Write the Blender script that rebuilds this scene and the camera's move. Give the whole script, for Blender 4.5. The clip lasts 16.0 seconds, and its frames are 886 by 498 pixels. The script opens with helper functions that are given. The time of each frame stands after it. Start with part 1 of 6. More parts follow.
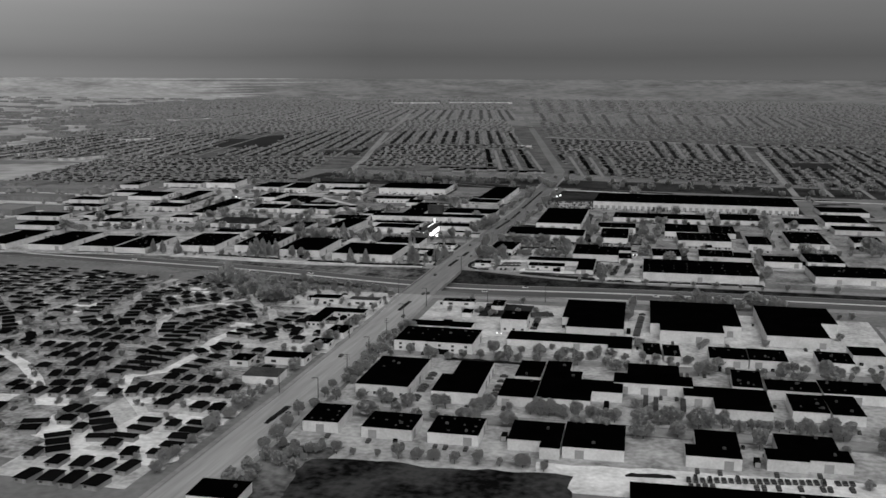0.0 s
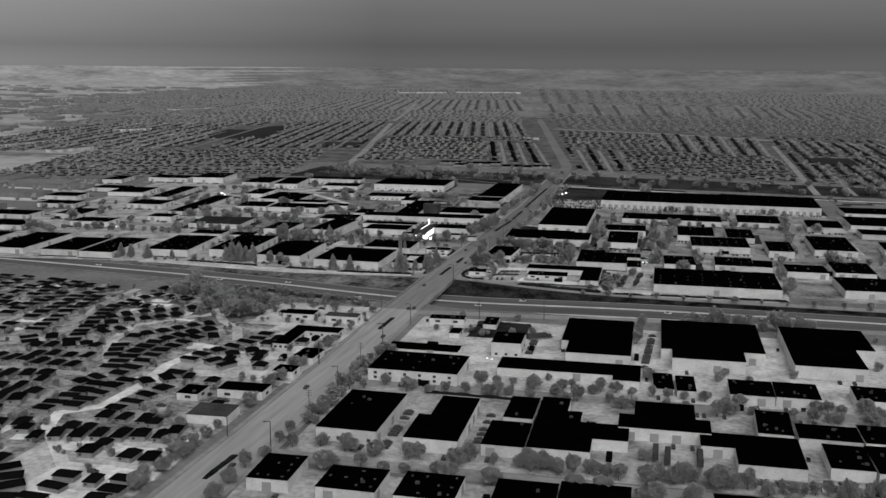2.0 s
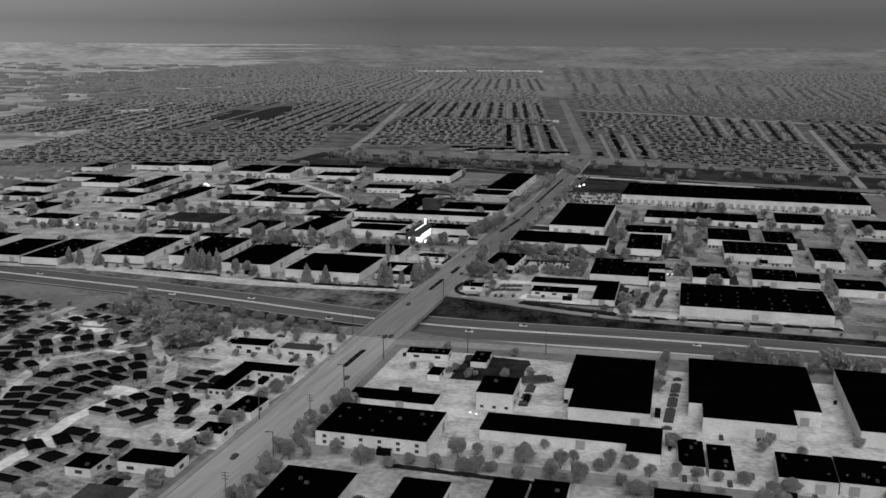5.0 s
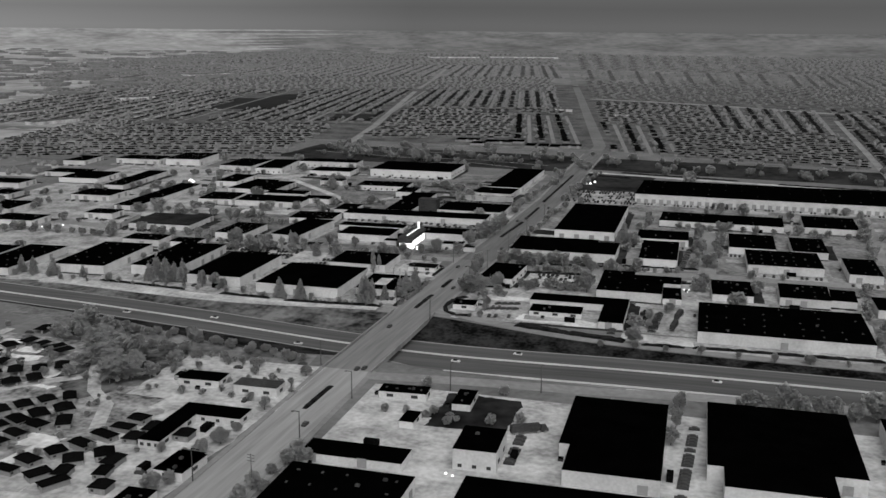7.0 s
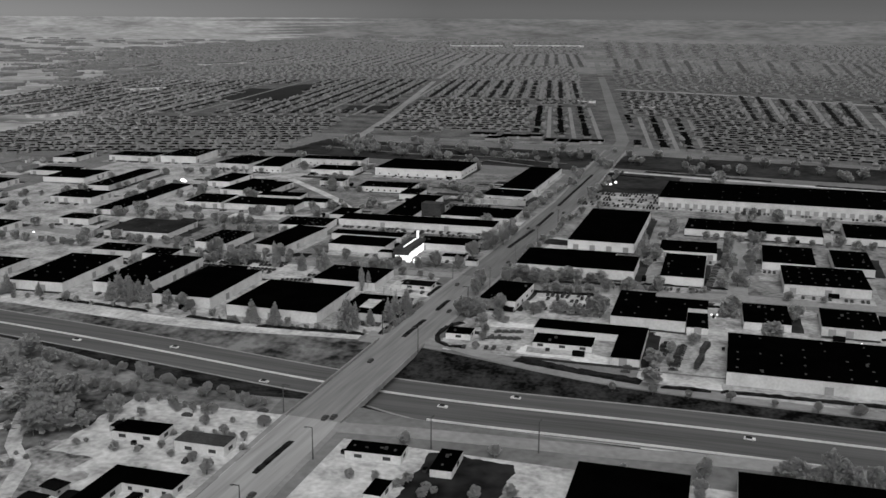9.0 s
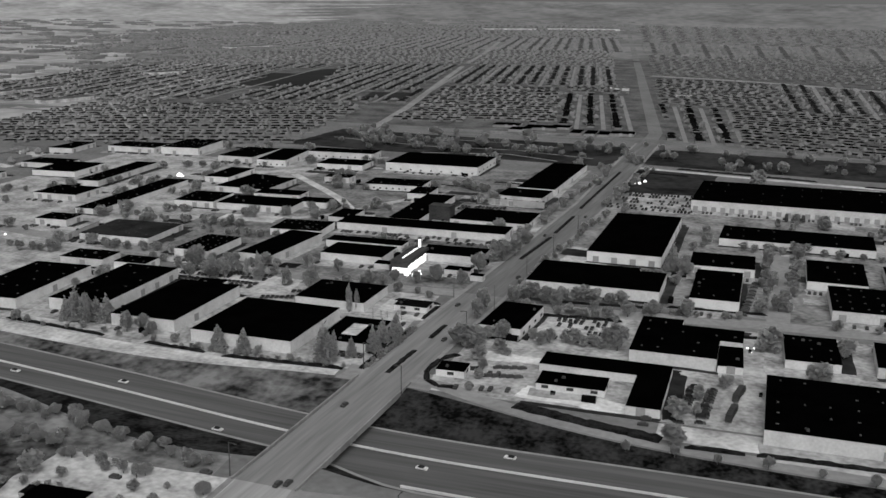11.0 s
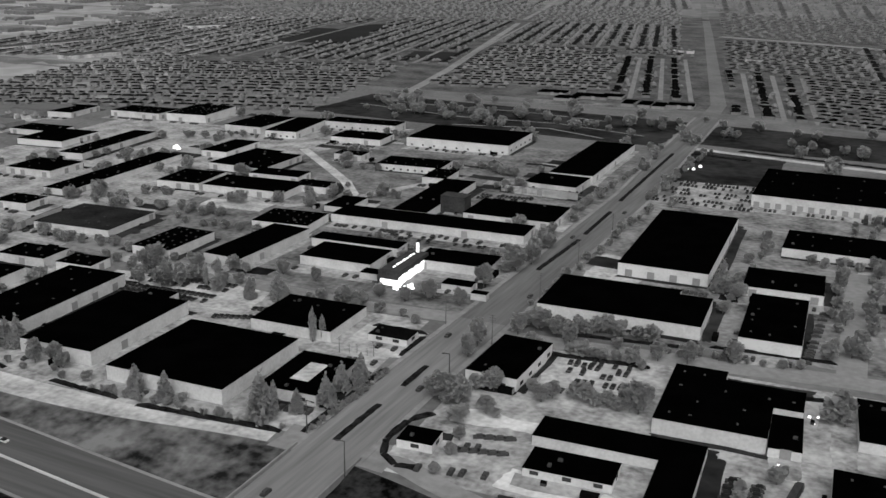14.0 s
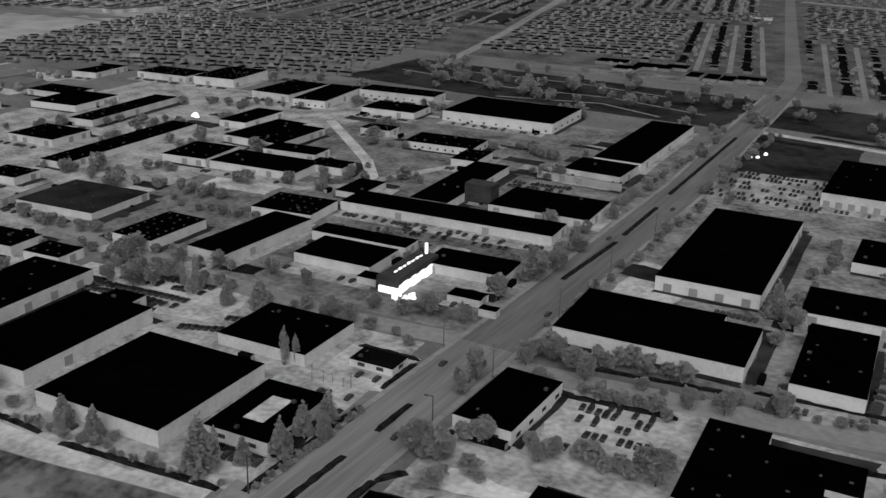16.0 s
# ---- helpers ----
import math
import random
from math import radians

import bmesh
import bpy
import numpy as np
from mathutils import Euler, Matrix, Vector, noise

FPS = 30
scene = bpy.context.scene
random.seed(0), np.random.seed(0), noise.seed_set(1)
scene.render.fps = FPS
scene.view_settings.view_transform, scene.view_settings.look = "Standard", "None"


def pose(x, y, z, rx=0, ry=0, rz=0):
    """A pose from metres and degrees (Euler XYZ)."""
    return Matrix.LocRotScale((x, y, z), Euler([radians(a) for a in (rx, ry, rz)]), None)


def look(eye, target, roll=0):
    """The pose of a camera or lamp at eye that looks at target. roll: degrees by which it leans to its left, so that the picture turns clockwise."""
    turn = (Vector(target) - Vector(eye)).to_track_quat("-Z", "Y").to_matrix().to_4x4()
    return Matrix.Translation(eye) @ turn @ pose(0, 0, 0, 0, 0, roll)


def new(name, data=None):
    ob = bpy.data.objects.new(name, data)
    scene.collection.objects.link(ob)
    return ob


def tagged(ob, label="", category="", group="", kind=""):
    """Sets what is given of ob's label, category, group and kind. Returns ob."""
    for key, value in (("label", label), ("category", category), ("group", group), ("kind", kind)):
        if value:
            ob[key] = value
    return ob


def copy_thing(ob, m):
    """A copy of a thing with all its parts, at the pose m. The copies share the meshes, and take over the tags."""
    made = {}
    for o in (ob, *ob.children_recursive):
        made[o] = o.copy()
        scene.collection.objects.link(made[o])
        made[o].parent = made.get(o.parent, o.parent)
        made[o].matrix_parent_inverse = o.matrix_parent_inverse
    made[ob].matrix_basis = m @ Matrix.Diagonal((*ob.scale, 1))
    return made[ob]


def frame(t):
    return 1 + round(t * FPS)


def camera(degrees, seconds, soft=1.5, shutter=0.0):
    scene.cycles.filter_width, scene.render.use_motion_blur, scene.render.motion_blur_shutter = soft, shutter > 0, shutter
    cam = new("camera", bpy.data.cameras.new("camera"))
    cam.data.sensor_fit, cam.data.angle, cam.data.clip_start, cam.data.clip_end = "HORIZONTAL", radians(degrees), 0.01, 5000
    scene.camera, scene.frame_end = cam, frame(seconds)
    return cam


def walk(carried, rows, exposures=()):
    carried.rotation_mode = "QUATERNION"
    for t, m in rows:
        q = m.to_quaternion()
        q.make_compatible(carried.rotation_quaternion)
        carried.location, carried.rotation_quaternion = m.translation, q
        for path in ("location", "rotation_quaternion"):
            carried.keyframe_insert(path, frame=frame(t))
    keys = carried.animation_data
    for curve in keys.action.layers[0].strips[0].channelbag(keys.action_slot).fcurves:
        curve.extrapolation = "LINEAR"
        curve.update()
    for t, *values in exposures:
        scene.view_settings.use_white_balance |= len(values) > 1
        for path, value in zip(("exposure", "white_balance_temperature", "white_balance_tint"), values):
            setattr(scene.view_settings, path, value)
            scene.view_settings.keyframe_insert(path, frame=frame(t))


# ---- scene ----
EXPOSURES = [(0.0, -0.29), (4.0, -0.27), (7.0, -0.22), (9.0, -0.18), (11.5, -0.1), (13.0, -0.1), (14.5, -0.05), (15.0, 0.0), (15.6, 0.02), (16.0, -0.42)]
cam = camera(48.19, 16.0, soft=1.5)
PATH = [
    (0, 0, 0, 160, 14.03, -9.993, -0.143),
    (0.5, -0.95, 19.12, 160.18, 14.138, -10.119, -0.201),
    (1, -1.92, 38.25, 160.35, 14.268, -10.26, -0.253),
    (1.5, -2.9, 57.37, 160.53, 14.439, -10.43, -0.292),
    (2, -3.89, 76.49, 160.72, 14.656, -10.613, -0.317),
    (2.5, -4.89, 95.61, 160.9, 14.892, -10.809, -0.327),
    (3, -5.9, 114.73, 161.09, 15.159, -11.056, -0.325),
    (3.5, -6.93, 133.84, 161.28, 15.435, -11.288, -0.316),
    (4, -7.97, 152.95, 161.47, 15.66, -11.502, -0.317),
    (4.5, -9.05, 172.03, 161.68, 15.894, -11.701, -0.333),
    (5, -10.14, 191.12, 161.88, 16.129, -11.901, -0.349),
    (5.5, -11.22, 210.2, 162.08, 16.363, -12.1, -0.366),
    (6, -12.31, 229.28, 162.28, 16.597, -12.299, -0.382),
    (6.5, -13.39, 248.37, 162.49, 16.832, -12.498, -0.398),
    (7, -14.53, 267.42, 162.7, 17.116, -12.712, -0.381),
    (7.5, -15.68, 286.46, 162.92, 17.392, -12.934, -0.347),
    (8, -16.84, 305.49, 163.14, 17.756, -13.076, -0.306),
    (8.5, -18.03, 324.5, 163.36, 18.197, -13.228, -0.27),
    (9, -19.23, 343.49, 163.59, 18.668, -13.417, -0.254),
    (9.5, -20.5, 362.43, 163.83, 19.198, -13.665, -0.285),
    (10, -21.76, 381.37, 164.07, 19.728, -13.914, -0.316),
    (10.5, -23.02, 400.31, 164.31, 20.259, -14.163, -0.347),
    (11, -24.28, 419.25, 164.55, 20.789, -14.411, -0.378),
    (11.5, -25.55, 438.19, 164.79, 21.319, -14.66, -0.409),
    (12, -26.87, 457.06, 165.04, 21.93, -14.973, -0.456),
    (12.5, -28.22, 475.91, 165.3, 22.538, -15.429, -0.524),
    (13, -29.59, 494.74, 165.57, 23.238, -15.984, -0.612),
    (13.5, -30.98, 513.54, 165.83, 23.986, -16.537, -0.718),
    (14, -32.39, 532.32, 166.11, 24.734, -17.104, -0.841),
    (14.5, -33.83, 551.06, 166.39, 25.585, -17.676, -0.987),
    (15, -35.29, 569.78, 166.67, 26.535, -18.255, -1.161),
    (15.5, -36.78, 588.47, 166.96, 27.798, -18.896, -1.359),
    (16, -38.29, 607.13, 167.26, 29.109, -19.653, -1.554),
]
walk(cam, [(t, pose(x, y, z, 90 + pitch, roll, yaw)) for t, x, y, z, yaw, pitch, roll in PATH], EXPOSURES)

# ---- light: overcast sky, one very soft sun ----
world = bpy.data.worlds.new("sky")
scene.world = world
world.use_nodes = True
wn = world.node_tree
wbg = wn.nodes["Background"]
sky = wn.nodes.new("ShaderNodeTexSky")
sky.sky_type = "NISHITA"
sky.sun_disc = False
sky.sun_elevation = radians(52)
sky.sun_rotation = radians(160)
sky.dust_density = 4.0
grey = wn.nodes.new("ShaderNodeRGBToBW")
wn.links.new(sky.outputs[0], grey.inputs[0])
wn.links.new(grey.outputs[0], wbg.inputs[0])
wbg.inputs[1].default_value = 0.15
sun_data = bpy.data.lights.new("sun", "SUN")
sun_data.energy = 1.1
sun_data.angle = radians(70)
sun = new("sun", sun_data)
sun.matrix_world = look((60, 0, 100), (0, 75, 0))
scene.view_settings.exposure = 0.0


# ---- materials ----
def material(name, base, spread=0.15, big=0.05, small=0.8, rough=0.9, bump=0.0, island=0.0, metal=0.0, gloss=0.05, stretch=None, sharp=1.0):
    """A grey surface with variation at two scales; sizes in cycles per metre."""
    m = bpy.data.materials.new(name)
    m.use_nodes = True
    nt = m.node_tree
    bsdf = nt.nodes["Principled BSDF"]
    bsdf.inputs["Roughness"].default_value = rough
    bsdf.inputs["Metallic"].default_value = metal
    bsdf.inputs["Specular IOR Level"].default_value = gloss
    geo = nt.nodes.new("ShaderNodeNewGeometry")
    place = geo.outputs["Position"]
    if stretch:
        wide = nt.nodes.new("ShaderNodeVectorMath")
        wide.operation = "MULTIPLY"
        wide.inputs[1].default_value = stretch
        nt.links.new(place, wide.inputs[0])
        place = wide.outputs[0]
    total = None
    for scale, weight, detail in ((big, 0.6, 4.0), (small, 0.4, 3.0)):
        tex = nt.nodes.new("ShaderNodeTexNoise")
        tex.inputs["Roughness"].default_value = 0.45
        tex.inputs["Scale"].default_value = scale
        tex.inputs["Detail"].default_value = detail
        nt.links.new(place, tex.inputs["Vector"])
        mul = nt.nodes.new("ShaderNodeMath")
        mul.operation = "MULTIPLY_ADD"
        mul.inputs[1].default_value = weight * 2
        nt.links.new(tex.outputs["Fac"], mul.inputs[0])
        if total is None:
            mul.inputs[2].default_value = 0.0
        else:
            nt.links.new(total, mul.inputs[2])
        total = mul.outputs[0]
    if island:
        info = nt.nodes.new("ShaderNodeObjectInfo")
        both = nt.nodes.new("ShaderNodeMath")
        both.operation = "ADD"
        nt.links.new(info.outputs["Random"], both.inputs[0])
        nt.links.new(geo.outputs["Random Per Island"], both.inputs[1])
        mul = nt.nodes.new("ShaderNodeMath")
        mul.operation = "MULTIPLY_ADD"
        mul.inputs[1].default_value = island
        nt.links.new(both.outputs[0], mul.inputs[0])
        nt.links.new(total, mul.inputs[2])
        total = mul.outputs[0]
    ramp = nt.nodes.new("ShaderNodeMapRange")
    ramp.inputs["From Min"].default_value = 1 - 0.45 / sharp
    ramp.inputs["From Max"].default_value = 1 + 0.45 / sharp + island
    ramp.inputs["To Min"].default_value = base * (1 - spread)
    ramp.inputs["To Max"].default_value = base * (1 + spread)
    nt.links.new(total, ramp.inputs["Value"])
    nt.links.new(ramp.outputs[0], bsdf.inputs["Base Color"])
    if bump:
        b = nt.nodes.new("ShaderNodeBump")
        b.inputs["Strength"].default_value = bump
        nt.links.new(total, b.inputs["Height"])
        nt.links.new(b.outputs[0], bsdf.inputs["Normal"])
    return m


def glow(name, value, strength):
    m = bpy.data.materials.new(name)
    m.use_nodes = True
    bsdf = m.node_tree.nodes["Principled BSDF"]
    bsdf.inputs["Base Color"].default_value = (0.8, 0.8, 0.8, 1)
    bsdf.inputs["Emission Color"].default_value = (value, value, value, 1)
    bsdf.inputs["Emission Strength"].default_value = strength
    return m


ground_mat = material("dry_ground", 0.145, 0.45, 0.02, 0.25)
# next two: ground tones with distance haze painted into the colour
far_ground_mat = material("haze_paled_ground", 0.29, 0.4, 0.006, 0.03, sharp=1.4)
far_plain_mat = material("haze_greyed_plain", 0.165, 0.4, 0.006, 0.03, sharp=1.3)
suburb_mat = material("suburban_yards", 0.09, 0.55, 0.03, 0.2, sharp=1.5)
lot_mat = material("concrete_lot", 0.3, 0.6, 0.06, 0.35, sharp=1.3)
north_lot = material("grey_concrete_lot", 0.185, 0.7, 0.05, 0.3, sharp=1.4)
worn_lot = material("worn_asphalt_lot", 0.15, 0.7, 0.05, 0.3, sharp=1.4)
mid_lot = material("stained_concrete_lot", 0.32, 0.6, 0.08, 0.4, sharp=1.3)
tract_mat = material("paved_tract_ground", 0.22, 0.8, 0.09, 0.4, sharp=1.5)
bright_lot = material("pale_concrete", 0.42, 0.45, 0.07, 0.4, sharp=1.4)
white_lot = material("white_concrete", 0.6, 0.35, 0.07, 0.4, sharp=1.3)
road_mat = material("road_asphalt", 0.28, 0.3, 0.25, 0.7, stretch=(1.0, 0.05, 1.0))
north_road = material("dark_road_asphalt", 0.135, 0.35, 0.25, 0.7, stretch=(1.0, 0.05, 1.0))
street_mat = material("street_asphalt", 0.225, 0.35, 0.03, 0.3)
freeway_mat = material("freeway_concrete", 0.09, 0.3, 0.25, 0.7, stretch=(0.03, 1.0, 1.0), sharp=1.2)
line_mat = material("pale_barrier_concrete", 0.5, 0.2)
slope_mat = material("ivy_slope", 0.017, 0.98, 0.09, 0.5, bump=0.5, sharp=2.2)
bank_mat = material("dry_grass_bank", 0.095, 0.9, 0.04, 0.25, sharp=1.6)
verge_mat = material("dry_verge", 0.15, 0.6, 0.06, 0.3, sharp=1.5)
bridge_road = material("worn_bridge_asphalt", 0.185, 0.35, 0.25, 0.7, stretch=(1.0, 0.05, 1.0))
far_road = material("far_asphalt", 0.15, 0.3, 0.03, 0.25)
pale_car = material("hot_car_paint", 0.55, 0.4, 0.5, 1.5)
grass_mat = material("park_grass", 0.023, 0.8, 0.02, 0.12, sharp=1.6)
field_mat = material("dark_field", 0.024, 0.97, 0.035, 0.25, sharp=2.2)
turf_mat = material("sports_turf", 0.02, 0.4, 0.01, 0.1)
hedge_mat = material("hedge_leaves", 0.012, 0.9, 0.3, 1.2, bump=0.5, sharp=1.5)
wall_mat = material("painted_tilt_up_wall", 0.47, 0.38, 0.12, 0.9, island=0.5, sharp=1.2)
house_wall = material("stucco_wall", 0.2, 0.35, 0.2, 1.0, island=0.6)
roof_mat_black = material("black_roof_membrane", 0.0008, 0.6, 0.1, 0.8, gloss=0.0)
dark_roof = material("dark_tar_roof", 0.004, 0.7, 0.15, 0.9, gloss=0.0)
grey_roof = material("grey_gravel_roof", 0.045, 0.5, 0.1, 0.8)
tarred_roof = material("patched_tar_roof", 0.016, 0.7, 0.08, 0.6, sharp=1.4)
shingle_mat = material("dark_shingle_roof", 0.003, 0.9, 0.2, 1.2, island=1.2, gloss=0.0)
unit_mat = material("roof_unit_metal", 0.035, 0.8, 0.3, 2.0, island=1.0)
door_mat = material("steel_door", 0.28, 0.2)
glass_mat = material("window_glass", 0.05, 0.3, rough=0.25)
leaf_mat = material("tree_leaves", 0.45, 0.16, 0.1, 0.6, island=0.15)
nt = leaf_mat.node_tree
through_leaf = nt.nodes.new("ShaderNodeBsdfTranslucent")
mixed = nt.nodes.new("ShaderNodeMixShader")
mixed.inputs[0].default_value = 0.75
tint = nt.nodes["Principled BSDF"].inputs["Base Color"].links[0].from_socket
nt.links.new(tint, through_leaf.inputs[0])
nt.links.new(nt.nodes["Principled BSDF"].outputs[0], mixed.inputs[1])
nt.links.new(through_leaf.outputs[0], mixed.inputs[2])
nt.links.new(mixed.outputs[0], nt.nodes["Material Output"].inputs[0])
bark_mat = material("tree_bark", 0.12, 0.3, 0.5, 3.0)
pole_mat = material("pole_steel", 0.07, 0.3)
car_mat = material("car_paint", 0.03, 0.95, 0.3, 1.0, island=1.6, rough=0.4)
car_glass = material("car_glass", 0.02, 0.3, rough=0.15)
tyre_mat = material("tyre_rubber", 0.25, 0.2)
hot_mat = glow("hot_furnace_metal", 1.0, 1.6)
warm_mat = glow("warm_exhaust_metal", 1.0, 0.5)


# ---- mesh helpers ----
def mesh_of(name, verts, faces, mat):
    me = bpy.data.meshes.new(name)
    me.from_pydata(verts, [], faces)
    me.materials.append(mat)
    me.update()
    return me


def part(name, me, parent, label="", m=None):
    ob = new(name, me)
    if parent is not None:
        ob.parent = parent
    if m is not None:
        ob.matrix_basis = m
    if label:
        ob["label"] = label
    return ob


def rect(w, d):
    return [(-w / 2, d / 2), (w / 2, d / 2), (w / 2, -d / 2), (-w / 2, -d / 2)]


def ccw(poly):
    area = sum(a[0] * b[1] - b[0] * a[1] for a, b in zip(poly, poly[1:] + poly[:1]))
    return list(poly) if area > 0 else list(poly)[::-1]


def inset(poly, d):
    """A counter-clockwise outline moved inwards by d."""
    out, n = [], len(poly)
    for i in range(n):
        p0, p1, p2 = Vector(poly[i - 1]), Vector(poly[i]), Vector(poly[(i + 1) % n])
        a, b = (p1 - p0).normalized(), (p2 - p1).normalized()
        na, nb = Vector((-a.y, a.x)), Vector((-b.y, b.x))
        q = p1 + (na + nb) * (d / max(0.3, 1 + na.dot(nb)))
        out.append((q.x, q.y))
    return out


def box_data(boxes):
    """Vertices and faces of boxes (x0, y0, z0, x1, y1, z1), each slightly narrower at its top."""
    vs, fs = [], []
    for x0, y0, z0, x1, y1, z1 in boxes:
        k, e = len(vs), min(x1 - x0, y1 - y0) * 0.03
        vs += [(x0, y0, z0), (x1, y0, z0), (x1, y1, z0), (x0, y1, z0)]
        vs += [(x0 + e, y0 + e, z1), (x1 - e, y0 + e, z1), (x1 - e, y1 - e, z1), (x0 + e, y1 - e, z1)]
        fs += [tuple(k + i for i in f) for f in ((0, 3, 2, 1), (4, 5, 6, 7), (0, 1, 5, 4), (1, 2, 6, 5), (2, 3, 7, 6), (3, 0, 4, 7))]
    return vs, fs


def prism(poly, z0, z1):
    n = len(poly)
    vs = [(x, y, z0) for x, y in poly] + [(x, y, z1) for x, y in poly]
    fs = [tuple(range(n - 1, -1, -1)), tuple(range(n, 2 * n))] + [(i, (i + 1) % n, n + (i + 1) % n, n + i) for i in range(n)]
    return vs, fs


def strip(name, line, width, z, mat, label, category, thick=0.3):
    """A paved band along a line of points."""
    pts = [Vector(p) for p in line]
    vs, fs = [], []
    for i, p in enumerate(pts):
        a = (pts[min(i + 1, len(pts) - 1)] - pts[max(i - 1, 0)]).normalized()
        n = Vector((-a.y, a.x)) * width / 2
        for s in (1, -1):
            q = p + n * s
            vs += [distant(q.x, q.y, z), distant(q.x, q.y, z - thick)]
        if i:
            k = 4 * i
            fs += [(k - 4, k - 2, k + 2, k), (k - 4, k, k + 1, k - 3), (k - 2, k - 1, k + 3, k + 2)]
    return tagged(new(name, mesh_of(name, vs, fs, mat)), label, category, kind="structure")


def patch(name, cx, cy, w, d, ang, z, mat, label, category="field", jag=5.0):
    """A patch of ground with a ragged outline."""
    pts = []
    for i in range(72):
        a = i * math.pi / 36
        q = max(abs(math.cos(a)), abs(math.sin(a)))
        k = 1 / q
        x, y = math.cos(a) * k * w / 2, math.sin(a) * k * d / 2
        o = jag * noise.noise(Vector((x * 0.06, y * 0.06, cx))) + 0.4 * jag * noise.noise(Vector((x * 0.3, y * 0.3, cy)))
        pts.append((x + math.cos(a) * o, y + math.sin(a) * o))
    ob = new(name, mesh_of(name, *prism(pts, -0.3, z), mat))
    ob.matrix_basis = pose(cx, cy, 0, 0, 0, ang)
    return tagged(ob, label, category, kind="structure")


def slab(name, cx, cy, w, d, ang, z, mat, label, category="pavement"):
    vs, fs = prism(ccw(rect(w, d)), -0.3, z)
    ob = new(name, mesh_of(name, vs, fs, mat))
    ob.matrix_basis = pose(cx, cy, 0, 0, 0, ang)
    return tagged(ob, label, category, kind="structure")


# ---- the ground, with the freeway's cutting ----
def median_y(x):
    dx = x + 150
    return 734.5 + 0.052 * (math.sqrt(dx * dx + 2500) - 50) - 0.03 * dx


def cut_depth(x):
    return 1.0 + 3.4 * math.exp(-((x + 192) / 110) ** 2)


def north_top(x):
    return median_y(x) + 28 + 24 * math.exp(-((x + 192) / 85) ** 2)


def south_half(x):
    t = max(0.0, min(1.0, (x + 200) / 55))
    return 15 + 11 * t * t * (3 - 2 * t)


def south_top(x):
    return median_y(x) - south_half(x) - 5 - 18 * math.exp(-((x + 255) / 70) ** 2)


def distant(x, y, z=0.0):
    """The plain climbs gently towards the hills: beyond 2.5 km it draws in and rises."""
    dx, dy = x + 20, y - 300
    d = math.hypot(dx, dy)
    if d <= 2500 or dy < 0:
        return (x, y, z)
    e = 2500 + (d - 2500) / (1 + (d - 2500) / 2050)
    k = e / d
    return (-20 + dx * k, 300 + dy * k, 162 * (1 - k) + z * k)


def build_ground():
    xs = [-30000, -18000, -12000, -9000, -7000, -5600, -4600] + [-4000 + 300 * i for i in range(11)] + [-900 + 12 * i for i in range(109)] + [420, 500, 700] + [1000 + 300 * i for i in range(10)] + [4600, 7000, 12000, 30000]
    north = [30000, 18000, 13000, 10000, 8500, 7500, 6700, 6000, 5400, 4900, 4500, 4150, 3850, 3600, 3350, 3100, 2850, 2600, 2200, 1600]
    vs, fs, mats = [], [], []
    for x in xs:
        m, dz = median_y(max(-4600, min(4600, x))), -cut_depth(x)
        vs += [distant(x, y) for y in north]
        vs += [(x, north_top(x) if abs(x) < 4600 else m + 28, 0), (x, m + 19, dz), (x, m - south_half(x), dz), (x, south_top(x) if abs(x) < 4600 else m - 31, 0), (x, 0, 0), (x, -4400, 0)]
    rows, top = len(north) + 6, len(north) - 1
    for i in range(len(xs) - 1):
        for j in range(rows - 1):
            k = i * rows + j
            fs.append((k, k + 1, k + rows + 1, k + rows))
            band = j - top
            # slots 4 and 6 are the far ground with haze in its colour
            if band == 1 and xs[i] < -196:
                mats.append(3)
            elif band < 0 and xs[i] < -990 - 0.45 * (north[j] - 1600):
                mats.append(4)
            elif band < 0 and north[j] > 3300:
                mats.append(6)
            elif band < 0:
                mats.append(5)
            else:
                mats.append({1: 1, 3: 1, 2: 2}.get(band, 0))
    me = mesh_of("ground", vs, fs, ground_mat)
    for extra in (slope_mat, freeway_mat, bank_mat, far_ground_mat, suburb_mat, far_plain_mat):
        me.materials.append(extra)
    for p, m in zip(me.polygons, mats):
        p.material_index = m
    return tagged(new("ground", me), "dry grey ground with a dark planted freeway cutting", "ground", kind="structure")


build_ground()


def freeway_band(name, offset, width, height, x0, x1, step, mat, label, category):
    vs, fs, n = [], [], 0
    x = x0
    while x <= x1 + 0.01:
        y, z = median_y(x) + (1 - south_half(x) if offset == "south" else offset), -cut_depth(x)
        vs += [(x, y - width / 2, z), (x, y - width / 2 * 0.8, z + height), (x, y + width / 2 * 0.8, z + height), (x, y + width / 2, z)]
        if n:
            k = 4 * n
            fs += [(k - 4 + i, k + i, k + i + 1, k - 3 + i) for i in range(3)]
        x += step
        n += 1
    return tagged(new(name, mesh_of(name, vs, fs, mat)), label, category, kind="structure")


